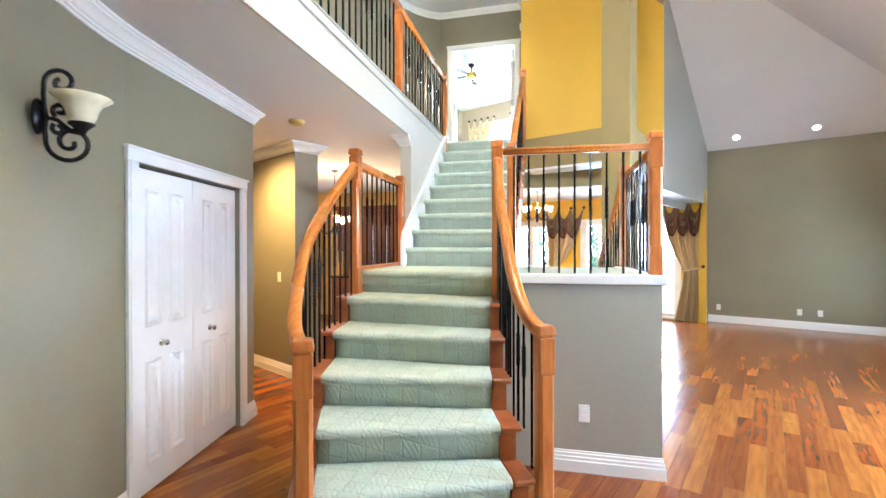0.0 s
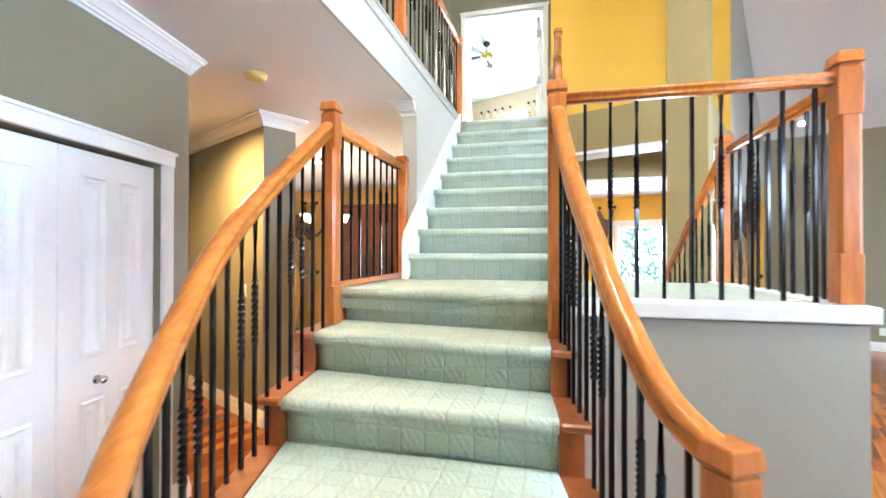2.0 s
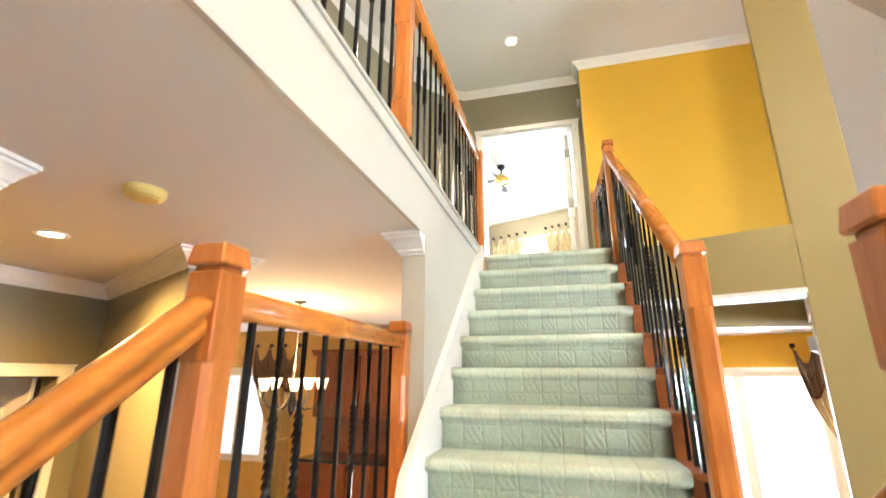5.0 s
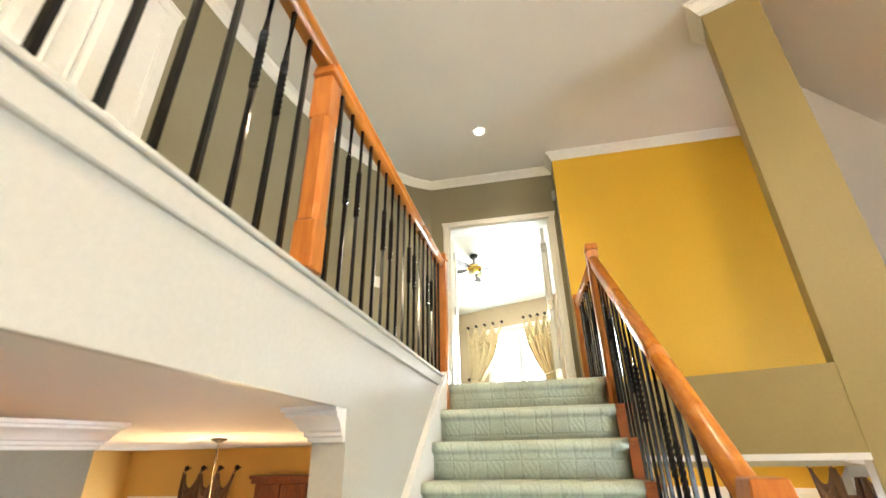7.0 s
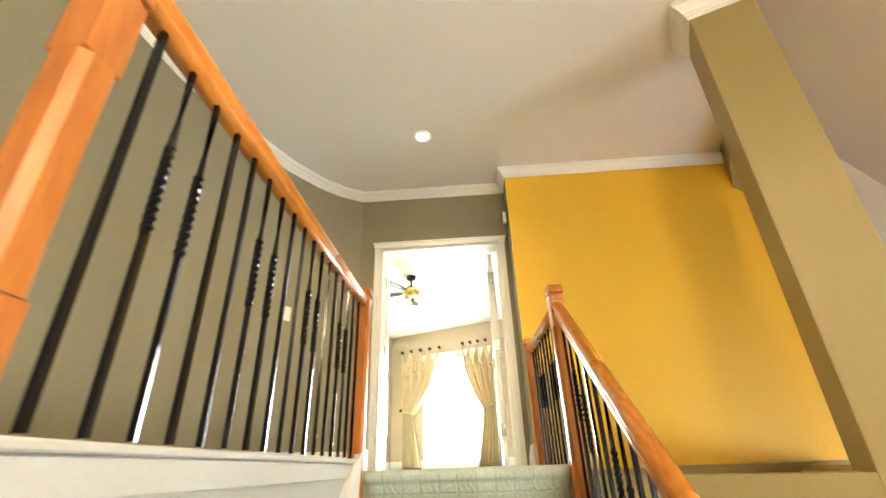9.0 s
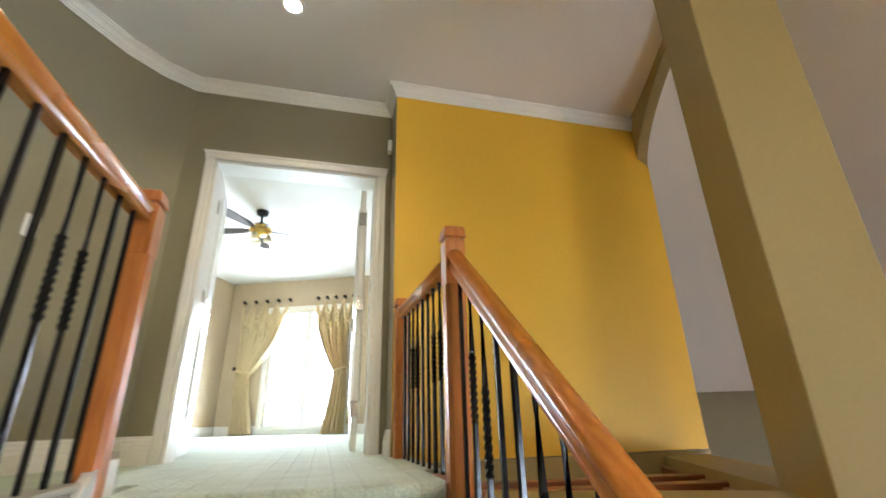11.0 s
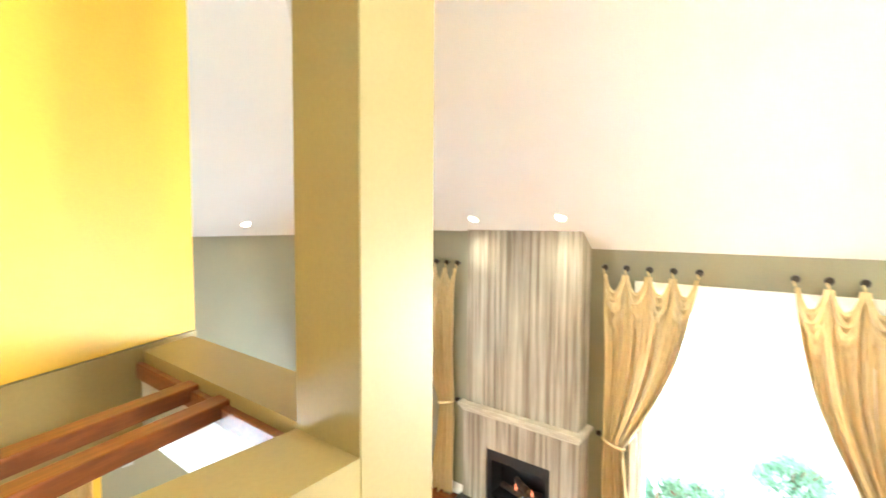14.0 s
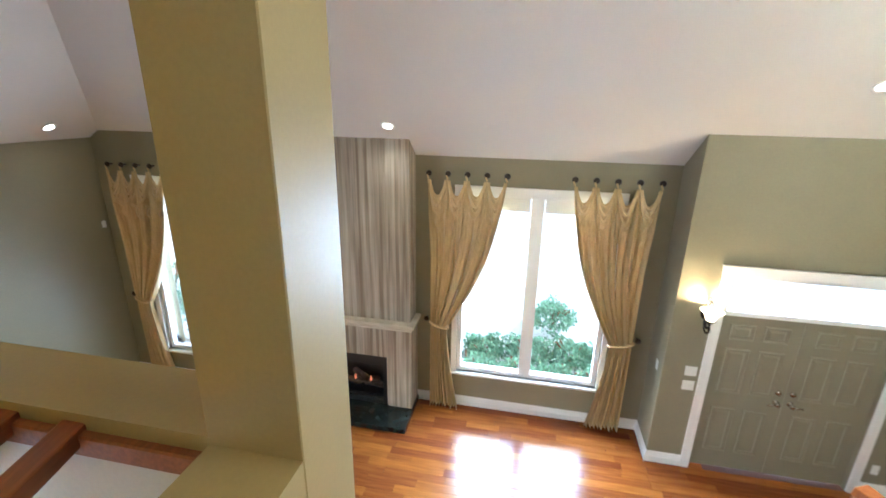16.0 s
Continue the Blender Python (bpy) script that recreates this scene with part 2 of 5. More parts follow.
CARPET = carpet_material("sage_green_carpet", (0.645, 0.705, 0.60), (0.50, 0.575, 0.475))
IRON = material("black_wrought_iron", (0.016, 0.016, 0.018), 0.18, metal=0.5, grain=0.3, scale=60, bump=0.1)
BRONZE = material("dark_bronze", (0.045, 0.035, 0.03), 0.4, metal=0.7, grain=0.3, scale=60, bump=0.1)
CHROME = material("satin_nickel", (0.62, 0.60, 0.56), 0.22, metal=1.0, grain=0.1, scale=60)
CURTAIN = material("gold_silk_curtain", (0.62, 0.46, 0.22), 0.38, grain=0.18, scale=14, stretch=(6, 6, 0.6), bump=0.06, large=0.1)
CURTAINPALE = material("pale_gold_curtain", (0.68, 0.54, 0.32), 0.5, grain=0.15, scale=14, stretch=(6, 6, 0.6), bump=0.05)
VALANCE = material("brown_silk_valance", (0.16, 0.085, 0.04), 0.45, grain=0.3, scale=18, stretch=(6, 6, 0.6), bump=0.06)
FRINGE = material("wine_red_fringe", (0.12, 0.025, 0.02), 0.8, grain=0.4, scale=90, bump=0.3)
STONE = material("veined_travertine", (0.47, 0.41, 0.32), 0.1, grain=0.5, scale=5.0, stretch=(4.5, 4.5, 0.14), bump=0.0, second=(0.225, 0.185, 0.135), large=0.12)
STONE.node_tree.nodes["Principled BSDF"].inputs["Specular IOR Level"].default_value = 0.22
TREADWOOD = material("dark_cherry_tread_wood", (0.33, 0.098, 0.024), 0.35, grain=0.3, scale=9, stretch=(2, 2, 2), bump=0.04, second=(0.25, 0.066, 0.016))
MANTEL = material("cream_marble", (0.62, 0.55, 0.42), 0.15, grain=0.25, scale=5, stretch=(1, 1, 6), large=0.08)
SLATE = material("dark_green_slate", (0.022, 0.028, 0.024), 0.15, grain=0.5, scale=12, large=0.2)
BLACK = material("black_enamel", (0.012, 0.012, 0.013), 0.35, grain=0.2, scale=40)
LOGS = material("charred_logs", (0.09, 0.055, 0.035), 0.9, grain=0.6, scale=20, bump=0.8)
PLATE = material("white_plastic", (0.80, 0.79, 0.75), 0.35, grain=0.02, scale=30, large=0.01)
YELLOWED = material("yellowed_plastic", (0.66, 0.52, 0.16), 0.4, grain=0.05, scale=30, large=0.02)
LEAF = material("shrub_leaves", (0.30, 0.48, 0.30), 0.5, grain=0.5, scale=14, spread=0.3)
LAWN = material("lawn", (0.10, 0.17, 0.05), 0.9, grain=0.4, scale=30, bump=0.5)
PATIO = material("pale_concrete", (0.58, 0.57, 0.54), 0.8, grain=0.15, scale=30, bump=0.2)
SIDING = material("pale_siding", (0.6, 0.58, 0.52), 0.7, grain=0.1, scale=30)
for cloth, share in ((CURTAINPALE, 0.1), (LEAF, 0.5)):
    # sheer cloth and leaves let some light through
    n, l = cloth.node_tree.nodes, cloth.node_tree.links
    thin, both = n.new("ShaderNodeBsdfTranslucent"), n.new("ShaderNodeMixShader")
    l.new(n["Principled BSDF"].inputs["Base Color"].links[0].from_socket, thin.inputs["Color"])
    both.inputs[0].default_value = share
    l.new(n["Principled BSDF"].outputs[0], both.inputs[1])
    l.new(thin.outputs[0], both.inputs[2])
    l.new(both.outputs[0], n["Material Output"].inputs["Surface"])
GLASS = glass_material("window_glass")
FIREGLASS = glass_material("fire_glass", 1.08)
LAMPGLASS = glowing("lit_alabaster_glass", (1.0, 0.72, 0.36), 3.0)
LAMPOFF = material("alabaster_glass", (0.86, 0.80, 0.58), 0.25, grain=0.12, scale=6, second=(0.72, 0.62, 0.38))
CANGLOW = glowing("lit_downlight", (1.0, 0.86, 0.62), 14.0)
FLAME = glowing("gas_flame", (1.0, 0.25, 0.1), 0.6, (0.2, 0.05, 0.02))

# ---------------------------------------------------------------- building helpers
R = 0.187                      # one riser
LAND, UPPER = 7 * R, 16 * R    # landing and upper floor
CEIL_LOW, CEIL_UP = 2.70, 5.50
TH = 23.16
GM = Matrix.Rotation(radians(-TH), 4, "Z")   # the great room's own axes: u to the windows, v to the far wall
ID = Matrix.Identity(4)


def gw(u, v, z=0.0):
    return GM @ Vector((u, v, z))


def cube(bm, x0, x1, y0, y1, z0, z1, m=ID):
    vs = [bm.verts.new(m @ Vector((x, y, z))) for z in (z0, z1) for y in (y0, y1) for x in (x0, x1)]
    for f in ((0, 2, 3, 1), (4, 5, 7, 6), (0, 1, 5, 4), (2, 6, 7, 3), (0, 4, 6, 2), (1, 3, 7, 5)):
        bm.faces.new([vs[i] for i in f])
    return vs


def prism(bm, poly, z0, z1, m=ID):
    """An upright block over a plan outline."""
    n = len(poly)
    lo = [bm.verts.new(m @ Vector((x, y, z0))) for x, y in poly]
    hi = [bm.verts.new(m @ Vector((x, y, z1))) for x, y in poly]
    bm.faces.new(lo[::-1])
    bm.faces.new(hi)
    for i in range(n):
        j = (i + 1) % n
        bm.faces.new((lo[i], lo[j], hi[j], hi[i]))


def sweep(bm, path, profile, closed=False, up=Vector((0, 0, 1)), cap=True):
    """A profile (across, up) carried along a path; across lies level, to the right of the way."""
    rings = []
    n = len(path)
    path = [Vector(p) for p in path]
    for i, p in enumerate(path):
        if closed:
            a, b = path[i - 1], path[(i + 1) % n]
        else:
            a, b = path[max(i - 1, 0)], path[min(i + 1, n - 1)]
        d0 = (p - a).normalized() if (p - a).length > 1e-6 else (b - p).normalized()
        d1 = (b - p).normalized() if (b - p).length > 1e-6 else d0
        d = (d0 + d1).normalized()
        right = d.cross(up).normalized()
        h0 = d0.cross(up).normalized()
        k = 1 / max(right.dot(h0), 0.4)
        rise = right.cross(d)
        rings.append([bm.verts.new(p + right * (s * k) + rise * t) for s, t in profile])
    m = len(profile)
    for i in range(n if closed else n - 1):
        r0, r1 = rings[i], rings[(i + 1) % n]
        for j in range(m):
            k = (j + 1) % m
            bm.faces.new((r0[j], r0[k], r1[k], r1[j]))
    if cap and not closed:
        bm.faces.new(rings[0][::-1])
        bm.faces.new(rings[-1])


def lathe(bm, prof, seg=16, m=ID):
    """Turned shape from (radius, height) pairs."""
    rings = []
    for r, z in prof:
        rings.append([bm.verts.new(m @ Vector((max(r, 1e-4) * math.cos(2 * math.pi * i / seg), max(r, 1e-4) * math.sin(2 * math.pi * i / seg), z))) for i in range(seg)])
    for a, b in zip(rings, rings[1:]):
        for i in range(seg):
            j = (i + 1) % seg
            bm.faces.new((a[i], a[j], b[j], b[i]))
    bm.faces.new(rings[0][::-1])
    bm.faces.new(rings[-1])


def tube(bm, pts, r, seg=8, taper=None):
    pts = [Vector(p) for p in pts]
    rings = []
    for i, p in enumerate(pts):
        d = (pts[min(i + 1, len(pts) - 1)] - pts[max(i - 1, 0)]).normalized()
        a = d.orthogonal().normalized() if i == 0 else (rings_a - d * rings_a.dot(d)).normalized()
        rings_a = a
        b = d.cross(a)
        rad = r if taper is None else r * taper[min(i, len(taper) - 1)]
        rings.append([bm.verts.new(p + (a * math.cos(2 * math.pi * k / seg) + b * math.sin(2 * math.pi * k / seg)) * rad) for k in range(seg)])
    for a, b in zip(rings, rings[1:]):
        for i in range(seg):
            j = (i + 1) % seg
            bm.faces.new((a[i], a[j], b[j], b[i]))
    bm.faces.new(rings[0][::-1])
    bm.faces.new(rings[-1])


def finish(bm, bevel=0.0, smooth=False, segments=1):
    bmesh.ops.recalc_face_normals(bm, faces=bm.faces)
    if bevel:
        bmesh.ops.bevel(bm, geom=[e for e in bm.edges if len(e.link_faces) == 2 and e.calc_face_angle(0) > 0.5], offset=bevel, segments=segments, affect="EDGES", profile=0.6, clamp_overlap=True)
    if smooth:
        for f in bm.faces:
            f.smooth = True
    return bm


def to_mesh(name, bm, mat, rounded=False):
    me = bpy.data.meshes.new(name)
    bm.to_mesh(me)
    bm.free()
    if rounded:
        for f in me.polygons:
            f.use_smooth = True
        me.set_sharp_from_angle(angle=radians(28))
    for m in (mat if isinstance(mat, (list, tuple)) else [mat]):
        me.materials.append(m)
    return me


def part(name, bm, mat, parent, label="", m=None):
    ob = new(name, to_mesh(name, bm, mat))
    ob.parent = parent
    if m is not None:
        ob.matrix_basis = m
    return tagged(ob, label)


def thing(name, label, category, m=ID, group=""):
    ob = new(name)
    ob.empty_display_size = 0.1
    ob.matrix_basis = m
    return tagged(ob, label, category, group)


def setting(name, bm, mat, label="", m=ID, bevel=0.0):
    finish(bm, bevel)
    ob = new(name, to_mesh(name, bm, mat, rounded=True))
    ob.matrix_basis = m
    return tagged(ob, label, kind="structure")


def single(name, bm, mat, label, category, m=ID, group=""):
    ob = new(name, to_mesh(name, bm, mat))
    ob.matrix_basis = m
    return tagged(ob, label, category, group)


def wall_with_holes(bm, x0, x1, y0, y1, z0, z1, holes, m=ID):
    """A wall along x from x0 to x1, y0 to y1 thick, with openings (xa, xb, za, zb) cut through."""
    xs = sorted({x0, x1, *[h[0] for h in holes], *[h[1] for h in holes]})
    zs = sorted({z0, z1, *[h[2] for h in holes], *[h[3] for h in holes]})
    for xa, xb in zip(xs, xs[1:]):
        run = None
        for za, zb in zip(zs, zs[1:]):
            cx, cz = (xa + xb) / 2, (za + zb) / 2
            solid = not any(h[0] < cx < h[1] and h[2] < cz < h[3] for h in holes)
            if solid:
                run = (run[0], zb) if run else (za, zb)
            if not solid and run:
                cube(bm, xa, xb, y0, y1, *run, m)
                run = None
        if run:
            cube(bm, xa, xb, y0, y1, *run, m)


CROWN = [(0, 0), (0, -0.108), (0.011, -0.108), (0.013, -0.094), (0.022, -0.090), (0.023, -0.078), (0.033, -0.072), (0.044, -0.052), (0.060, -0.036), (0.072, -0.030), (0.073, -0.018), (0.084, -0.015), (0.084, 0)]
BASE = [(0, 0), (0.019, 0), (0.019, 0.074), (0.014, 0.079), (0.014, 0.098), (0.009, 0.103), (0.009, 0.120), (0.004, 0.126), (0.004, 0.138), (0, 0.140)]


def trim_run(name, path, profile, label, mat=None):
    """Moulding along a wall; the room lies to the right of the way."""
    bm = bmesh.new()
    sweep(bm, path, profile)
    return setting(name, bm, mat or WHITE, label)
# ---------------------------------------------------------------- the large structure
SOUTH = -0.6                                    # the wall behind the walk's start
U_WIN, U_WIN2, U_ENTRY, V_FAR = 2.93, 2.66, 2.41, 11.52
SLOPE, EAVE = 0.67, 3.332


# floor slab under everything
bm = bmesh.new()
prism(bm, [(-6.2, SOUTH - 0.2), (2.45, SOUTH - 0.2), *[tuple(gw(u, v).to_2d()) for u, v in ((2.62, 4.24), (3.13, 4.24), (3.13, 7.36), (2.95, 7.36), (2.95, 11.72), (-1.1, 11.72), (-1.1, 11.43), (-5.6, 11.43))], (-6.2, 12.0)], -0.7, -0.006)
floor = setting("floor", bm, SUBFLOOR, "cherry hardwood strip floor with a glossy finish")

# great room: window wall, entry wall, far wall, angled wall with column
bm = bmesh.new()
WIN1 = (4.99, 6.77, 0.52, 2.94)                 # v from, to, z from, to
wall_with_holes(bm, -7.35, -4.30, 0, 0.22, 0, 3.6, [(-WIN1[1], -WIN1[0], WIN1[2], WIN1[3])], pose(U_WIN, 0, 0, 0, 0, -90))
window_wall = setting("wall_windows", bm, OLIVE, "olive painted window wall", GM)
bm = bmesh.new()
WIN2 = (9.55, 10.95, 0.45, 2.90)
wall_with_holes(bm, -11.75, -7.35, 0, 0.3, 0, 3.9, [(-WIN2[1], -WIN2[0], WIN2[2], WIN2[3]), (-8.46, -7.62, 0.06, 0.80)], pose(U_WIN2, 0, 0, 0, 0, -90))
setting("wall_hearth", bm, OLIVE, "olive painted wall behind the fireplace", GM)
bm = bmesh.new()
DOOR = (2.40, 3.97, 0.0, 2.36)
wall_with_holes(bm, -4.43, -0.2, 0, 0.2, 0, 3.95, [(-DOOR[1], -DOOR[0], -0.1, DOOR[3])], pose(U_ENTRY, 0, 0, 0, 0, -90))
cube(bm, U_ENTRY + 0.2, U_WIN + 0.2, 4.23, 4.43, 0, 3.8)
setting("wall_entry", bm, OLIVE, "olive painted entry wall", GM)
bm = bmesh.new()
cube(bm, -1.2, U_WIN2 + 0.3, V_FAR, V_FAR + 0.2, 0, 3.9)
setting("wall_far", bm, OLIVE, "olive painted far wall", GM)
bm = bmesh.new()
cube(bm, -1.215, -0.885, 6.55, 6.86, 0, 5.9)
setting("column", bm, COLUMN, "square golden olive painted column", GM, 0.004)
# beams of the angled frame
bm = bmesh.new()
cube(bm, -1.187, -0.888, 6.86, 8.43, 2.47, 2.93)
setting("beam_angled", bm, COLUMN, "painted beam joining column and yellow wall", GM)
bm = bmesh.new()
cube(bm, -1.199, -1.187, 6.88, 8.40, 2.47, 2.795)
setting("trim_well", bm, PALEGREY, "pale grey board on the inside of the painted beam", GM)
bm = bmesh.new()
cube(bm, -2.22, -1.21, 6.553, 6.857, 2.50, 2.93)
setting("beam_stairs", bm, COLUMN, "painted beam from the column to the stairs", GM)
bm = bmesh.new()
cube(bm, -2.22, -1.21, 6.545, 6.553, 2.50, 2.53)
setting("trim_beam", bm, WHITE, "white trim under the beam", GM)
# angled wall past the yellow wall, opening below
AM = GM @ Matrix.Translation((-0.87, 8.43, 0)) @ Matrix.Rotation(radians(-4.6), 4, "Z")
bm = bmesh.new()
cube(bm, -0.31, 0.0, 0.0, 3.10, 2.36, 6.2)
setting("wall_angled", bm, GREY, "angled grey-green wall over the dining opening", AM)
# arch over the gap between yellow wall and column
bm = bmesh.new()
pts = [(8.40, 5.05)]
for i in range(1, 13):
    a = math.pi / 2 * i / 12
    pts.append((8.40 - 1.0 * (1 - math.cos(a)), 5.05 + 0.36 * math.sin(a)))
pts.append((6.86, 5.41))
for (va, za), (vb, zb) in zip(pts, pts[1:]):
    vs = []
    for uu in (-0.945, -0.866):
        vs.append([bm.verts.new((uu, v, z)) for v, z in ((va, za), (vb, zb), (vb, 6.0), (va, 6.0))])
    for k in range(4):
        q = (k + 1) % 4
        bm.faces.new((vs[0][k], vs[0][q], vs[1][q], vs[1][k]))
    bm.faces.new(vs[0])
    bm.faces.new(vs[1])
setting("wall_arch", bm, COLUMN, "arched opening above the beam", GM)

# yellow wall
YL, YR = Vector((0.42, 8.06, 0)), Vector((2.51, 8.06, 0))
YA = math.degrees(math.atan2(YR.y - YL.y, YR.x - YL.x))
YM = pose(YL.x, YL.y, 0, 0, 0, YA)
YLEN = (YR - YL).length
bm = bmesh.new()
cube(bm, 0, YLEN, 0, 0.15, 2.96, CEIL_UP)
setting("wall_yellow", bm, YELLOW, "golden yellow upper wall", YM)
bm = bmesh.new()
cube(bm, 0.0, YLEN, -0.012, 0.15, 2.44, 2.955)
setting("beam_yellow", bm, COLUMN, "olive band under the yellow wall", YM)
bm = bmesh.new()
cube(bm, 0.422, 0.50, 8.215, 8.46, 2.96, CEIL_UP)
cube(bm, 0.418, 0.50, 8.063, 8.215, 2.96, CEIL_UP)
setting("wall_return", bm, OLIVE, "olive return beside the bedroom door")

# upper door wall and curved hall wall
BD = (-0.785, 0.325, UPPER, UPPER + 1.885)          # bedroom door opening
bm = bmesh.new()
wall_with_holes(bm, -0.98, 0.422, 8.32, 8.46, 2.70, CEIL_UP, [(BD[0], BD[1], UPPER - 0.01, BD[3])])
setting("wall_bedroom_door", bm, OLIVE, "olive upper hall wall with the bedroom door")
hall = [(-0.98, 8.32), (-1.17, 8.20), (-1.33, 8.03), (-1.52, 7.73), (-1.70, 7.30), (-1.85, 6.6), (-1.93, 5.8), (-1.96, 5.0), (-1.96, SOUTH)]
bm = bmesh.new()
out = [(x - 0.14, y + 0.06) for x, y in hall]
out[0] = (-0.98, 8.46)
prism(bm, hall + out[::-1], UPPER - 0.1, CEIL_UP)
setting("wall_upper_hall", bm, OLIVE, "curved olive upper hall wall")

# upper floor slab with white fascia
bm = bmesh.new()
cube(bm, -7.0, -0.62, SOUTH, 5.46, CEIL_LOW, UPPER - 0.02)
cube(bm, -7.0, -0.70, 5.46, 19.0, CEIL_LOW, UPPER - 0.02)
setting("ceiling_lower", bm, CEIL, "white ceiling under the upper hall")
bm = bmesh.new()
cube(bm, -0.62, -0.585, SOUTH, 6.98, UPPER - 0.03, UPPER + 0.034)
cube(bm, -0.66, -0.576, SOUTH, 6.98, UPPER + 0.035, UPPER + 0.053)
setting("trim_fascia", bm, PALEGREY, "white fascia of the upper hall", bevel=0.004)
bm = bmesh.new()
cube(bm, -0.62, -0.60, SOUTH, 5.46, CEIL_LOW - 0.004, UPPER - 0.03)
setting("fascia_wall", bm, PALEGREY, "pale grey painted edge of the upper hall")
bm = bmesh.new()
cube(bm, -1.97, -0.66, SOUTH, 7.03, UPPER - 0.02, UPPER)
cube(bm, -1.97, -0.62, 7.03, 7.375, UPPER - 0.16, UPPER)
cube(bm, -1.6, 0.53, 7.375, 8.46, UPPER - 0.16, UPPER)
cube(bm, -4.2, 2.3, 8.46, 14.6, UPPER - 0.16, UPPER)
setting("floor_upper", bm, CARPET, "sage green patterned carpet of the upper hall")

# flat upper ceiling and the vault
bm = bmesh.new()
a, b, c, d = gw(-0.87, 6.7), gw(-0.87, -1.5), gw(-0.87, 8.5), (-2.2, 8.6)
prism(bm, [(-2.2, SOUTH - 0.2), (b.x, SOUTH - 0.2), (a.x, a.y), (c.x, c.y + 0.3), (c.x - 0.5, 8.7), (-2.2, 8.7)], CEIL_UP, CEIL_UP + 0.15)
setting("ceiling_upper", bm, CEIL, "flat white ceiling over the stairs")
bm = bmesh.new()
cube(bm, -0.90, -0.86, -1.5, 6.55, 5.38, 6.3)
setting("ceiling_step", bm, CEIL, "white drop between flat ceiling and vault", GM)
bm = bmesh.new()
k_hip = V_FAR - (U_WIN + (EAVE - 3.42) / SLOPE)
# two sloping planes that meet on a hip line
h0, h1 = (3.2, 3.2 + k_hip), (-0.95, -0.95 + k_hip)
P1 = [(3.2, -1.8), (3.2, h0[1]), (-0.95, h1[1]), (-0.95, -1.8)]
P2 = [(3.2, h0[1]), (3.2, 11.75), (-0.95, 11.75), (-0.95, h1[1])]
for poly, fn in ((P1, lambda u, v: EAVE + SLOPE * (U_WIN - u)), (P2, lambda u, v: 3.42 + SLOPE * (V_FAR - v))):
    lo = [bm.verts.new((u, v, fn(u, v))) for u, v in poly]
    hi = [bm.verts.new((u, v, fn(u, v) + 0.2)) for u, v in poly]
    bm.faces.new(lo)
    bm.faces.new(hi[::-1])
    for i in range(4):
        j = (i + 1) % 4
        bm.faces.new((lo[i], lo[j], hi[j], hi[i]))
setting("ceiling_vault", bm, CEIL, "white vaulted ceiling of the great room", GM)

# south wall behind the start, closing walls
bm = bmesh.new()
# raised past the ceilings to close the gap under the sun-blocking slab
cube(bm, -2.2, 2.6, SOUTH - 0.2, SOUTH, 0, 6.55)
setting("wall_south", bm, OLIVE, "olive wall behind the start of the walk")

# curved closet wall
cw = [(-1.72, 4.345), (-1.455, 2.88)]
ang, x, y = 11.0, -1.455, 2.88
while ang < 72:
    ang += 3.6
    x += 0.13 * math.sin(radians(ang))
    y -= 0.13 * math.cos(radians(ang))
    cw.append((x, y))
cw += [(x + 0.10, SOUTH)]
closet_dir = (Vector((*cw[0], 0)) - Vector((*cw[1], 0))).normalized()
CM = Matrix.Translation((cw[1][0], cw[1][1], 0)) @ Matrix.Rotation(math.atan2(closet_dir.y, closet_dir.x), 4, "Z")   # x along the closet wall, y into it
CL = (Vector(cw[0]) - Vector(cw[1])).length
CD = (0.085, 1.245, 0, 1.99)                        # closet opening along the wall
bm = bmesh.new()
wall_with_holes(bm, 0.0, CL, 0, 0.14, 0, CEIL_LOW, [(CD[0], CD[1], -0.1, CD[3])])
setting("wall_closet", bm, OLIVE, "olive closet wall", CM)
bm = bmesh.new()
ci = cw[1:]
co = [(cx - 0.14, cy - 0.03) for cx, cy in ci]
prism(bm, ci + co[::-1], 0, CEIL_LOW)
setting("wall_curved", bm, OLIVE, "curved olive foyer wall")
bm = bmesh.new()
cube(bm, -0.02, CL, 0.75, 0.8, 0, CEIL_LOW)
cube(bm, CL - 0.12, CL, 0.14, 0.75, 0, CEIL_LOW)
cube(bm, -0.02, 0.05, 0.14, 0.75, 0, CEIL_LOW)
setting("wall_closet_back", bm, OLIVE, "closet interior walls", CM)

# passage walls beyond the closet
bm = bmesh.new()
pv = Vector((-3.5 + 1.96, 6.2 - 5.40)).normalized()
PM = pose(-1.96, 5.40, 0, 0, 0, math.degrees(math.atan2(pv.y, pv.x)))
cube(bm, 0, 1.75, -0.30, 0.0, 0, CEIL_LOW, PM)
setting("wall_passage", bm, OLIVE, "olive passage wall with a moulded end")
bm = bmesh.new()
wall_with_holes(bm, 3.2, 6.4, 3.52, 3.66, 0, CEIL_LOW, [(5.12, 5.95, -0.1, 2.0)], Matrix(((0, -1, 0, 0), (1, 0, 0, 0), (0, 0, 1, 0), (0, 0, 0, 1))))
setting("wall_passage_end", bm, OLIVE, "olive passage wall with a doorway")
bm = bmesh.new()
cube(bm, -6.0, -3.66, 3.2, 3.3, 0, CEIL_LOW)
cube(bm, -6.0, -5.9, 3.3, 6.6, 0, CEIL_LOW)
cube(bm, -6.0, -3.66, 6.5, 6.6, 0, CEIL_LOW)
setting("wall_bathroom", bm, CREAM, "pale wall of the room past the passage")
bm = bmesh.new()
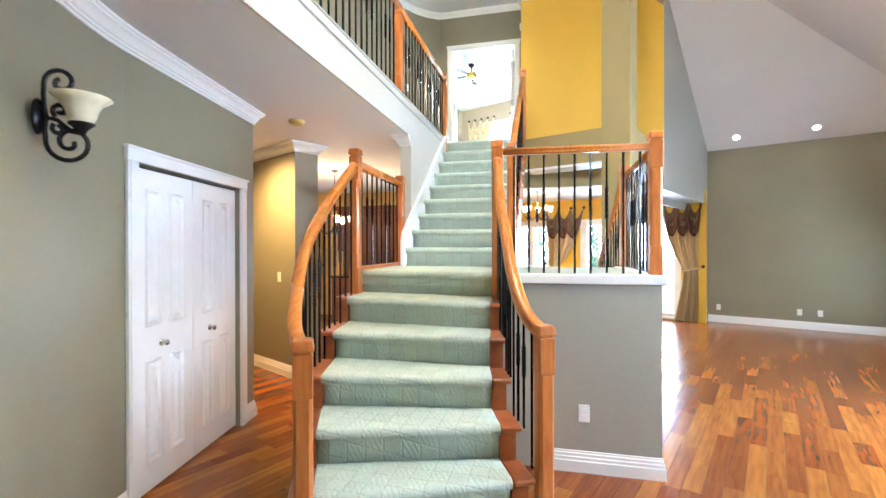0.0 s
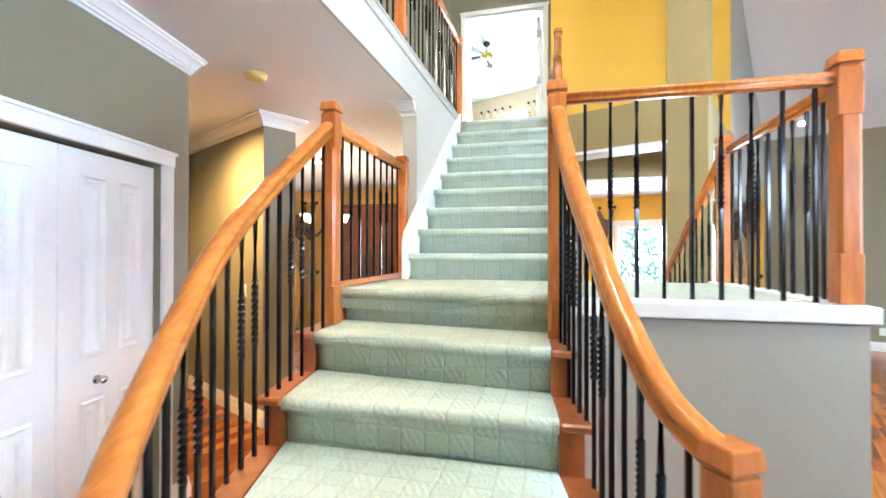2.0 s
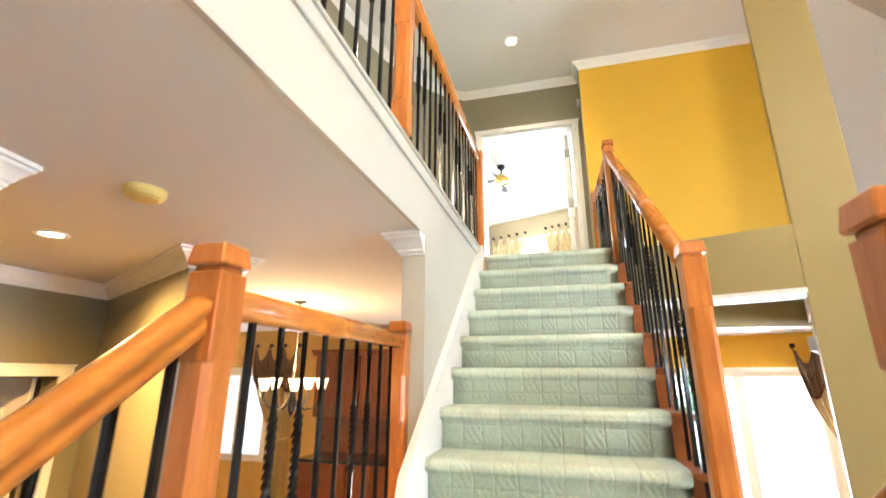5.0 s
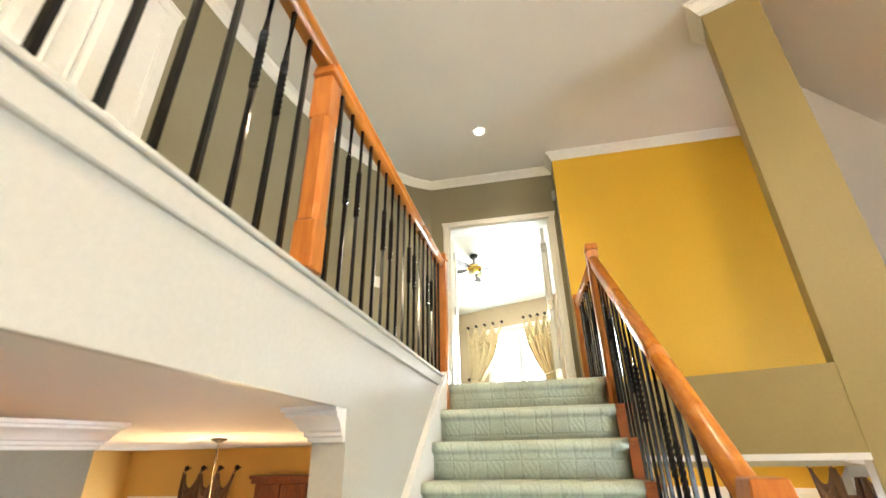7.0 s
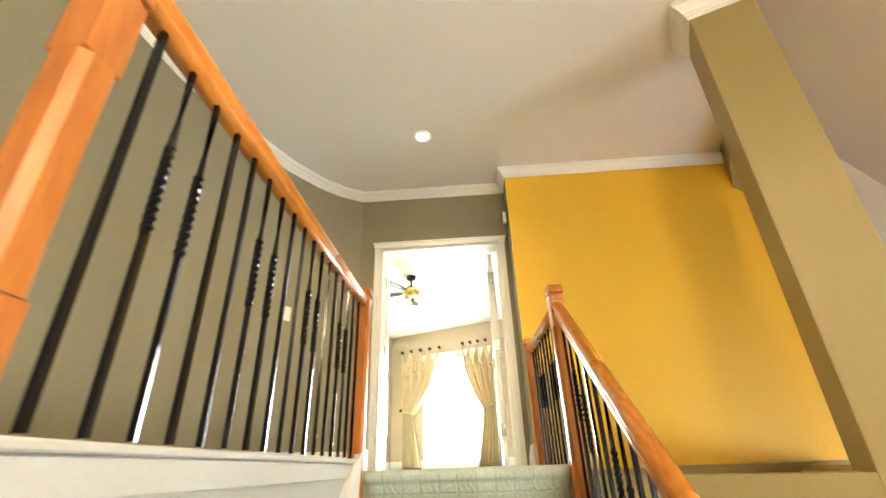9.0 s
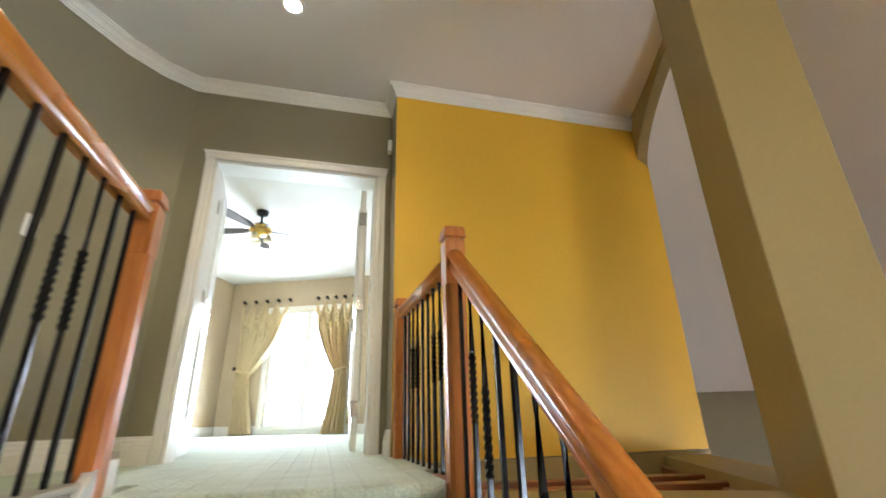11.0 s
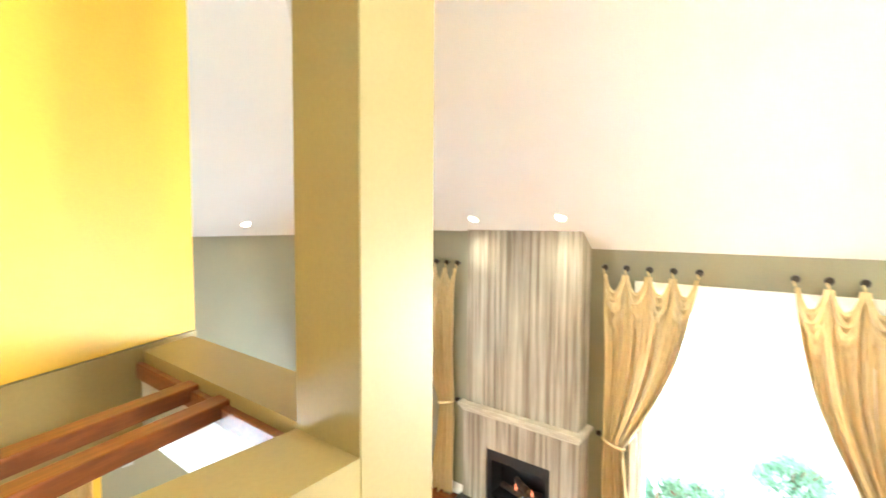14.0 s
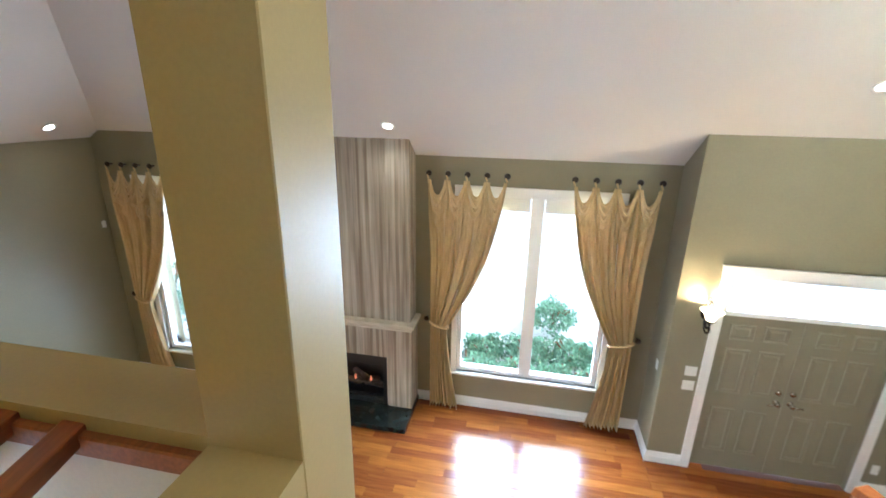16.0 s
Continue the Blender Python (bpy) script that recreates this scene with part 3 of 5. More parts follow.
cube(bm, -3.52, -1.75, 3.2, 3.32, 0, CEIL_LOW)
setting("wall_passage_south", bm, OLIVE, "olive closing wall of the passage")

# stair side wall and kitchen shell
bm = bmesh.new()
cube(bm, -0.72, -0.60, 5.46, 8.30, 0, UPPER - 0.03)
setting("wall_stairs", bm, PALEGREY, "grey-green wall beside the upper flight")
BACK, V_DIN = 9.95, 11.25
bm = bmesh.new()
wall_with_holes(bm, -6.0, -0.60, BACK, BACK + 0.2, 0, CEIL_LOW, [(-5.65, -4.62, 0.75, 2.05), (-2.02, -1.35, 0.0, 2.03)])
setting("wall_kitchen", bm, AMBER, "amber kitchen back wall")
bm = bmesh.new()
DIN = (-3.05, -1.12, 0.06, 2.06)
wall_with_holes(bm, -5.4, -0.62, V_DIN, V_DIN + 0.18, 0, 2.62, [DIN, (-5.05, -3.72, 0.06, 2.06)])
setting("wall_dining", bm, YELLOW, "yellow dining room window wall", GM)
bm = bmesh.new()
cube(bm, -6.0, -5.85, 6.6, BACK, 0, CEIL_LOW)
cube(bm, -0.72, -0.60, 8.30, BACK, 0, CEIL_LOW)
setting("wall_kitchen_side", bm, AMBER, "amber kitchen side walls")
bm = bmesh.new()
cube(bm, -0.60, -0.48, 8.30, 13.0, 0, CEIL_LOW)
setting("wall_dining_side", bm, YELLOW, "yellow dining room side wall")
bm = bmesh.new()
prism(bm, [(-0.60, 8.22), (2.50, 8.22), *[tuple(gw(u, v).to_2d()) for u, v in ((-1.0, 8.45), (-0.80, 11.4), (-5.7, 11.4))], (-0.60, 12.6)], 2.60, 2.72)
setting("ceiling_dining", bm, CEIL, "white dining room ceiling")

# bedroom, in line with the great room
BW = (-6.05, -4.72, UPPER + 0.10, 4.93)
V_BED = 11.88
bm = bmesh.new()
wall_with_holes(bm, -7.0, -3.2, V_BED, V_BED + 0.2, UPPER, CEIL_UP, [BW])
setting("wall_bedroom", bm, TAN, "tan bedroom window wall", GM)
bm = bmesh.new()
cube(bm, -6.98, -6.83, 7.2, V_BED, UPPER, CEIL_UP, GM)
cube(bm, -3.35, -3.2, 9.1, V_BED, UPPER, CEIL_UP, GM)
cube(bm, -3.2, -0.98, 8.47, 8.60, UPPER, CEIL_UP)
cube(bm, 0.327, 2.0, 8.47, 8.60, UPPER, CEIL_UP)
setting("wall_bedroom_side", bm, TAN, "tan bedroom walls")
bm = bmesh.new()
cube(bm, -4.2, 3.0, 8.46, 14.6, CEIL_UP - 0.04, CEIL_UP + 0.15)
setting("ceiling_bedroom", bm, CEIL, "white bedroom ceiling")

# unseen slab added over the house to block sun leaking through ceiling gaps
bm = bmesh.new()
prism(bm, [(-6.3, SOUTH - 0.25), (2.5, SOUTH - 0.25), *[tuple(gw(u, v).to_2d()) for u, v in ((3.2, 2.0), (3.2, 11.9), (-7.0, 12.2))], (-6.3, 14.8)], 6.55, 6.7)
setting("sun_block", bm, SIDING, "unseen flat slab blocking sun from the ceiling gaps")
# ---------------------------------------------------------------- stairs
LEFT = {7: (-0.68, 4.35), 6: (-0.64, 3.985), 5: (-0.565, 3.62), 4: (-0.455, 3.25), 3: (-0.315, 2.94), 2: (-0.19, 2.68), 1: (-0.06, 2.42)}
RIGHT = {7: (0.435, 4.22), 6: (0.455, 3.90), 5: (0.485, 3.64), 4: (0.525, 3.43), 3: (0.595, 3.22), 2: (0.67, 3.05), 1: (0.75, 2.88)}
F2L, F2R, F2Y, RUN = -0.585, 0.455, 5.16, 0.2325


def lerp2(a, b, k):
    return (a[0] + (b[0] - a[0]) * k, a[1] + (b[1] - a[1]) * k)


def carpet_step(parent, l0, r0, l1, r1, z, first=False):
    """One carpeted step: tread from the nose line l0-r0 back to l1-r1, riser under it, rolled nose."""
    bm = bmesh.new()
    a, b = Vector((*l0, 0)), Vector((*r0, 0))
    way = (b - a).normalized()
    back = Vector((-way.y, way.x, 0))
    prof = []
    for i in range(9):
        t = math.pi * (0.5 + i / 8)
        prof.append((0.028 * math.cos(t), 0.028 * math.sin(t) - 0.028))
    prof += [(0.022, -0.07), (0.022, -R - 0.03)]
    n = 14
    rings = []
    for i in range(n + 1):
        p = a.lerp(b, i / n)
        ring = [Vector((*lerp2(l1, r1, i / n), 0)) + back * 0.03 + Vector((0, 0, z))]
        ring += [p + back * (s + 0.012) + Vector((0, 0, z + h)) for s, h in prof]
        ring.append(Vector((*lerp2(l1, r1, i / n), z - R - 0.03)) + back * 0.03)
        rings.append([bm.verts.new(q) for q in ring])
    for ra, rb in zip(rings, rings[1:]):
        for j in range(len(ra) - 1):
            bm.faces.new((ra[j], rb[j], rb[j + 1], ra[j + 1]))
    bm.faces.new(rings[0])
    bm.faces.new(rings[-1][::-1])
    bmesh.ops.recalc_face_normals(bm, faces=bm.faces)
    for f in bm.faces:
        f.smooth = len(f.verts) == 4 and f.calc_area() < 0.02
    return part("carpet_step", bm, CARPET, parent)


def wood_step(parent, l0, r0, l1, r1, z, side=0.11, both=True):
    """The wooden tread ends and side under a carpeted step."""
    a, b = Vector((*l0, 0)), Vector((*r0, 0))
    way = (b - a).normalized()
    for s, p0, p1 in ((-1, l0, l1), (1, r0, r1)):
        if s == -1 and not both:
            continue
        p, q = Vector((*p0, 0)), Vector((*p1, 0))
        o = way * side * s
        bm = bmesh.new()
        fwd = (p - q).normalized()
        prism(bm, [(v.x, v.y) for v in (p + fwd * 0.03, q, q + o, p + o + fwd * 0.03)], z - 0.032, z - 0.002)
        finish(bm, 0.008)
        part("tread_end", bm, TREADWOOD, parent, "cherry wood tread end")
        bm = bmesh.new()
        prism(bm, [(v.x, v.y) for v in (p, q + (q - p).normalized() * 0.02, q + (q - p).normalized() * 0.02 + o * 0.75, p + o * 0.75)], max(z - 2.6 * R, 0.0), z - 0.032)
        finish(bm)
        part("stringer", bm, TREADWOOD, parent, "cherry wood stringer")


stairs_low = thing("lower_stairs", "lower stair flight with sage green carpet and honey wood ends", "stairs", pose(0, 3.4, 0))


def put(parent):
    """Bring parts built in world places under a thing standing elsewhere."""
    inv = parent.matrix_basis.inverted()
    for c in parent.children:
        c.matrix_basis = inv @ c.matrix_basis


for k in range(1, 7):
    carpet_step(stairs_low, LEFT[k], RIGHT[k], LEFT[k + 1], RIGHT[k + 1], k * R)
    wood_step(stairs_low, LEFT[k], RIGHT[k], LEFT[k + 1], RIGHT[k + 1], k * R)
put(stairs_low)

landing = thing("stair_landing", "carpeted stair landing with sage green pile", "landing", pose(0.3, 4.7, 0))
bm = bmesh.new()
prism(bm, [(-0.70, 4.38), (0.455, 4.25), (0.54, 4.06), (1.50, 4.06), (1.50, 5.24), (-0.70, 5.24)], LAND - 0.12, LAND - 0.002)
finish(bm)
part("floor_carpet", bm, CARPET, landing)
carpet_step(landing, LEFT[7], RIGHT[7], (-0.68, 4.5), (0.455, 4.5), LAND)
bm = bmesh.new()
prism(bm, [(-0.76, 4.36), (-0.70, 4.36), (-0.70, 5.46), (-0.76, 5.46)], LAND - 0.25, LAND + 0.012)
finish(bm, 0.005)
part("edge_board", bm, CHERRY, landing, "honey wood edge board")
bm = bmesh.new()
prism(bm, [(-0.74, 4.40), (-0.70, 4.40), (-0.70, 5.46), (-0.74, 5.46)], 0, LAND - 0.25)
prism(bm, [(-0.70, 5.20), (0.5, 5.20), (0.5, 5.24), (-0.70, 5.24)], 0, LAND - 0.12)
finish(bm)
part("side_wall", bm, GREY, landing, "grey painted side wall")
put(landing)

# half wall with white cap
bm = bmesh.new()
cube(bm, 0.50, 1.55, 3.97, 4.06, 0, 1.25)
cube(bm, 1.46, 1.55, 4.06, 5.36, 0, 1.25)
setting("wall_half", bm, GREY, "grey half wall under the landing rail")
bm = bmesh.new()
cube(bm, 0.54, 1.575, 3.945, 4.075, 1.25, 1.313)
cube(bm, 1.45, 1.575, 4.075, 5.36, 1.25, 1.313)
setting("trim_cap", bm, WHITE, "white cap of the half wall", bevel=0.006)

stairs_up = thing("upper_stairs", "upper stair flight with sage green carpet", "stairs", pose(0, 6, 0))
for k in range(1, 10):
    y0 = F2Y + (k - 1) * RUN
    z = LAND + k * R
    last = k == 9
    carpet_step(stairs_up, (F2L + 0.02, y0), (F2R, y0), (F2L + 0.02, y0 + (0.324 if last else RUN)), (F2R, y0 + (0.324 if last else RUN)), z)
    wood_step(stairs_up, (F2L, y0), (F2R, y0), (F2L, y0 + RUN), (F2R, y0 + RUN), z, 0.09, False)
put(stairs_up)
# white skirt along the wall
bm = bmesh.new()
sk = [(5.10, LAND), (5.10, LAND + 0.26), (F2Y - 0.02, LAND + R + 0.16), (F2Y + 8 * RUN, UPPER + 0.10), (F2Y + 8 * RUN + 0.12, UPPER + 0.10), (F2Y + 8 * RUN + 0.12, UPPER - 0.25), (F2Y, LAND)]
a = [bm.verts.new((-0.598, y, z)) for y, z in sk]
b = [bm.verts.new((-0.565, y, z)) for y, z in sk]
bm.faces.new(a)
bm.faces.new(b[::-1])
for i in range(len(sk)):
    j = (i + 1) % len(sk)
    bm.faces.new((a[i], a[j], b[j], b[i]))
setting("trim_skirt", bm, WHITE, "white stair skirt board")

# flight down to the dining side
stairs_back = thing("back_stairs", "back stair flight down to the dining room, sage carpet", "stairs", pose(1, 6, 0))
for k in range(1, 7):
    y1 = 5.24 + k * 0.25
    z = LAND - k * R
    bm = bmesh.new()
    cube(bm, 0.62, 1.42, y1 - 0.27, y1, max(z - 0.25, 0), z)
    finish(bm, 0.012)
    part("carpet_step", bm, CARPET, stairs_back)
put(stairs_back)


# ---------------------------------------------------------------- newels, rails, balusters
def newel(x, y, z0, z1, size=0.080, rz=0.0, label="square honey wood newel post with chamfered edges"):
    ob = thing("newel_post", label, "newel post", pose(x, y, z0, 0, 0, rz), "newel posts of the stairs")
    h = z1 - z0
    s = size / 2
    bm = bmesh.new()
    base = min(0.2, h * 0.2)
    top = h - 0.24
    # square foot, chamfered shaft, square head
    cube(bm, -s, s, -s, s, 0, base)
    finish(bm, 0.004)
    part("foot", bm, CHERRY, ob)
    bm = bmesh.new()
    c = 0.015
    oct_ = [(-s + c, -s), (s - c, -s), (s, -s + c), (s, s - c), (s - c, s), (-s + c, s), (-s, s - c), (-s, -s + c)]
    prism(bm, oct_, base, top)
    finish(bm)
    part("shaft", bm, CHERRY, ob)
    bm = bmesh.new()
    cube(bm, -s, s, -s, s, top, h - 0.06)
    cube(bm, -s + 0.007, s - 0.007, -s + 0.007, s - 0.007, h - 0.06, h - 0.047)
    finish(bm, 0.003)
    part("head", bm, CHERRY, ob)
    bm = bmesh.new()
    e = s + 0.006
    vs = cube(bm, -e, e, -e, e, h - 0.047, h)
    for v in vs[4:]:
        v.co.x *= 0.86
        v.co.y *= 0.86
    finish(bm, 0.004)
    part("cap", bm, CHERRY, ob)
    return ob


RAIL = [(0.93 * a, 0.93 * b) for a, b in ((-0.028, -0.034), (-0.028, -0.016), (-0.019, -0.006), (-0.033, 0.006), (-0.035, 0.020), (-0.022, 0.034), (0.0, 0.039), (0.022, 0.034), (0.035, 0.020), (0.033, 0.006), (0.019, -0.006), (0.028, -0.016), (0.028, -0.034))]


SLIM = [(0.86 * a, 0.72 * b + 0.006) for a, b in RAIL]


def smooth_path(pts, n=8):
    """Catmull-Rom through the given places."""
    p = [Vector(q) for q in pts]
    p = [p[0] * 2 - p[1]] + p + [p[-1] * 2 - p[-2]]
    out = []
    for i in range(1, len(p) - 2):
        for k in range(n):
            t = k / n
            out.append(0.5 * (2 * p[i] + (p[i + 1] - p[i - 1]) * t + (2 * p[i - 1] - 5 * p[i] + 4 * p[i + 1] - p[i + 2]) * t * t + (3 * p[i] - p[i - 1] - 3 * p[i + 1] + p[i + 2]) * t ** 3))
    out.append(p[-2])
    return out


def baluster_mesh(h, twist):
    """A square iron bar; a twisted one has two short runs of tight turns."""
    bm = bmesh.new()
    s = 0.0068
    zs = [0.0, h]
    bands = []
    if twist:
        bands = [(h * 0.45, h * 0.72)]
        zs = [0.0]
        for a, b in bands:
            zs += [a + (b - a) * i / 48 for i in range(49)]
        zs.append(h)
    prev = None
    for z in zs:
        ang, wide = 0.0, 1.0
        for a, b in bands:
            if a <= z <= b:
                f = (z - a) / (b - a)
                ang = f * math.pi * 5
                wide = 1.32 if 0.02 < f < 0.98 else 1.0
        ring = [bm.verts.new((wide * s * (cx * math.cos(ang) - cy * math.sin(ang)), wide * s * (cx * math.sin(ang) + cy * math.cos(ang)), z)) for cx, cy in ((-1, -1), (1, -1), (1, 1), (-1, 1))]
        if prev:
            for i in range(4):
                j = (i + 1) % 4
                bm.faces.new((prev[i], prev[j], ring[j], ring[i]))
        else:
            bm.faces.new(ring[::-1])
        prev = ring
    bm.faces.new(prev)
    finish(bm)
    return to_mesh("baluster", bm, IRON)


_bal = {}


def balustrade(name, label, path, feet, spacing=0.105, first=0.09, shoe=None, rail_profile=None, seq=(0, 1, 1, 0)):
    """Handrail along a path with iron balusters down to the height feet(k, place) under it."""
    ob = thing(name, label, "balustrade", Matrix.Translation(path[0]), "balustrades of the stairs")
    bm = bmesh.new()
    sweep(bm, path, rail_profile or RAIL)
    finish(bm, 0, True)
    part("handrail", bm, RAILWOOD, ob, "glossy honey wood handrail")
    total = sum((b - a).to_2d().length for a, b in zip(path, path[1:]))
    d, i = first, 0
    while d < total - 0.05:
        run = 0.0
        for a, b in zip(path, path[1:]):
            seg = (b - a).to_2d().length
            if run + seg >= d:
                p = a.lerp(b, (d - run) / seg)
                break
            run += seg
        z0 = feet(d / total, p)
        h = round((p.z - 0.025 - z0) / 0.02) * 0.02
        tw = seq[i % len(seq)]
        if (h, tw) not in _bal:
            _bal[h, tw] = baluster_mesh(h, tw)
        bar = new("baluster", _bal[h, tw])
        bar.parent = ob
        bar.matrix_basis = Matrix.Translation((p.x, p.y, p.z - 0.025 - h)) @ Matrix.Rotation(0.15 * (i % 3), 4, "Z")
        d += spacing
        i += 1
    if shoe:
        bm = bmesh.new()
        sweep(bm, shoe, [(-0.03, 0), (0.03, 0), (0.026, 0.02), (-0.026, 0.02)])
        finish(bm)
        part("shoe_rail", bm, CHERRY, ob, "honey wood bottom rail")
    put(ob)
    return ob


NL, NB = (-0.665, 4.19), (-0.70, 5.40)
newel(*NL, LAND - 0.18, 2.285)
newel(*NB, LAND, 2.26)
NR0 = (0.48, 4.14)
newel(*NR0, LAND - 0.35, 2.27)
NRC = (1.53, 4.07)
newel(*NRC, 1.313, 2.255)
NRB = (1.53, 5.30)
newel(*NRB, 1.313, 2.26)
NLB, NRBOT = (-0.15, 2.54), (0.82, 3.11)
newel(*NLB, 0, 1.115, rz=28)
newel(*NRBOT, 0, 1.115, rz=28)
NF2, NT, NT0 = (0.50, 5.17), (0.502, 7.0), (0.462, 7.985)
newel(*NF2, LAND, 2.49)
newel(*NT, UPPER - 0.4, 3.905)
newel(*NT0, UPPER, 3.86)
NU, NUE = (-0.60, 5.07), (-0.60, 7.03)
newel(*NU, UPPER + 0.053, 3.85, 0.075)
newel(*NUE, UPPER - 0.25, 3.965, 0.08)
newel(-0.60, 2.75, UPPER + 0.053, 3.85, 0.075)


def foot_on(left, side):
    ks = sorted(left)

    def feet(f, p):
        best = min(ks, key=lambda k: (Vector(left[k]) - p.to_2d()).length)
        # tread whose nose lies before the place
        q = Vector(left[best])
        nxt = Vector(left[min(best + 1, 7)]) if best < 7 else q + Vector((0, 0.3))
        ahead = (p.to_2d() - q).dot((nxt - q))
        k = best if ahead > -0.002 else best - 1
        return max(k, 0) * R - 0.004
    return feet


rl = smooth_path([(NLB[0], NLB[1], 1.065), (-0.30, 2.72, 1.12), (-0.44, 2.98, 1.295), (-0.56, 3.29, 1.535), (-0.64, 3.68, 1.795), (-0.665, 4.0, 2.02), (NL[0], NL[1] - 0.03, 2.145)])
balustrade("balustrade", "curved honey wood handrail with black iron balusters", rl, foot_on({k: (v[0] - 0.07, v[1]) for k, v in LEFT.items()}, -1), 0.10)
rr = smooth_path([(NRBOT[0], NRBOT[1], 1.065), (0.72, 3.23, 1.165), (0.64, 3.41, 1.36), (0.59, 3.60, 1.555), (0.54, 3.80, 1.755), (0.51, 3.95, 1.925), (NR0[0], NR0[1] - 0.03, 2.125)])
balustrade("balustrade", "curved honey wood handrail with black iron balusters", rr, foot_on({k: (v[0] + 0.07, v[1]) for k, v in RIGHT.items()}, 1), 0.075)


def straight(a, b, za, zb, n=2):
    return [Vector((*a, za)).lerp(Vector((*b, zb)), i / (n - 1)) for i in range(n)]


def level(z):
    return lambda f, p: z


balustrade("balustrade", "straight honey wood landing rail with black iron balusters", straight(NL, NB, 2.17, 2.17), level(LAND + 0.03), 0.12, 0.13,
           straight((NL[0], NL[1] + 0.05), (NB[0], NB[1] - 0.05), LAND + 0.012, LAND + 0.012))
balustrade("balustrade", "straight honey wood landing rail with black iron balusters", straight(NR0, NRC, 2.185, 2.155), level(1.31), 0.105, 0.12, None, SLIM)
balustrade("balustrade", "straight honey wood landing rail with black iron balusters", straight(NRC, NRB, 2.14, 2.14), level(1.31), 0.12, 0.14, None, SLIM)
balustrade("balustrade", "sloping honey wood rail of the back flight with iron balusters", straight(NRB, (1.44, 6.45), 2.14, 1.28), lambda f, p: p.z - 0.86, 0.115, 0.12)
balustrade("balustrade", "sloping honey wood rail of the upper flight with iron balusters", straight(NF2, NT, 2.38, 3.79),
           lambda f, p: LAND + (1 + int(max(p.y - F2Y, 0) / RUN)) * R - 0.004, 0.11, 0.10)
balustrade("balustrade", "short honey wood rail on the upper floor with iron balusters", straight(NT, NT0, 3.77, 3.77), level(UPPER), 0.10, 0.10)
balustrade("balustrade", "long honey wood rail of the upper hall with iron balusters", straight(NU, NUE, 3.875, 3.875), level(UPPER + 0.05), 0.108, 0.12)
balustrade("balustrade", "long honey wood rail of the upper hall with iron balusters", straight((-0.60, 2.75), NU, 3.875, 3.875), level(UPPER + 0.05), 0.108, 0.12)

# ---------------------------------------------------------------- mouldings
crown = CROWN
trim_run("trim_crown_foyer", [(x, y, CEIL_LOW) for x, y in cw[::-1]] + [(-1.90, 4.38, CEIL_LOW)], crown, "white crown moulding along the curved foyer wall")
pe = PM @ Vector((1.72, 0, CEIL_LOW))
p0 = PM @ Vector((0, 0, CEIL_LOW))
p1 = PM @ Vector((0, -0.30, CEIL_LOW))
p2 = PM @ Vector((1.6, -0.30, CEIL_LOW))
trim_run("trim_crown_passage", [pe, p0, p1, p2], crown, "white crown moulding on the passage wall")
trim_run("trim_crown_passage_end", [(-3.52, 3.3, CEIL_LOW), (-3.52, 6.2, CEIL_LOW)], crown, "white crown moulding at the passage end")
trim_run("trim_capital", [(-0.72, 5.66, CEIL_LOW), (-0.72, 5.46, CEIL_LOW), (-0.605, 5.46, CEIL_LOW)], crown, "white crown capital on the wall end")
trim_run("trim_crown_upper", [(x, y, CEIL_UP) for x, y in hall[::-1]] + [(0.418, 8.32, CEIL_UP), (YL.x, YL.y, CEIL_UP), (YR.x, YR.y, CEIL_UP)], [(a * 0.78, b * 0.78) for a, b in crown],
         "white crown moulding of the upper hall")
trim_run("trim_crown_column", [gw(-1.215, 6.86, CEIL_UP), gw(-1.215, 6.55, CEIL_UP), gw(-0.885, 6.55, CEIL_UP)], crown, "white crown moulding on the column")
trim_run("baseboard_half_wall", [(0.86, 3.97, 0), (1.55, 3.97, 0), (1.55, 5.36, 0)], BASE, "white baseboard of the half wall")
trim_run("baseboard_great_room", [gw(-0.61, V_FAR), gw(U_WIN2, V_FAR), gw(U_WIN2, 8.80)], BASE, "white baseboard of the great room")
trim_run("baseboard_window", [gw(U_WIN, 7.30), gw(U_WIN, 4.43), gw(U_ENTRY, 4.43), gw(U_ENTRY, 4.06)], BASE, "white baseboard under the window")
trim_run("baseboard_entry", [gw(U_ENTRY, 2.31), gw(U_ENTRY, 0.3)], BASE, "white baseboard beside the entry doors")
trim_run("baseboard_foyer", [(x, y, 0) for x, y in cw[:0:-1]], BASE, "white baseboard of the curved wall")
trim_run("baseboard_closet", [CM @ Vector((1.33, 0, 0)), (*cw[0], 0), (-1.86, 4.37, 0)], BASE, "white baseboard beside the closet")
trim_run("baseboard_passage", [PM @ Vector((1.7, 0, 0)), PM @ Vector((0, 0, 0)), PM @ Vector((0, -0.3, 0)), PM @ Vector((1.6, -0.3, 0))], BASE, "white baseboard of the passage")
trim_run("baseboard_upper_hall", [(x, y, UPPER) for x, y in hall[:0:-1]] + [(-0.98, 8.32, UPPER), (-0.845, 8.32, UPPER)], BASE, "white baseboard of the upper hall")
trim_run("baseboard_return", [(0.418, 8.30, UPPER), (0.418, 8.08, UPPER)], BASE, "white baseboard beside the bedroom door")
trim_run("baseboard_bedroom", [gw(-6.83, 8.6, UPPER), gw(-6.83, V_BED, UPPER), gw(-3.35, V_BED, UPPER)], BASE, "white bedroom baseboard")
bm = bmesh.new()
cube(bm, -0.36, -0.31, 0.01, 2.80, 2.24, 2.36, AM)
setting("trim_opening", bm, GREY, "painted edge of the dining opening")


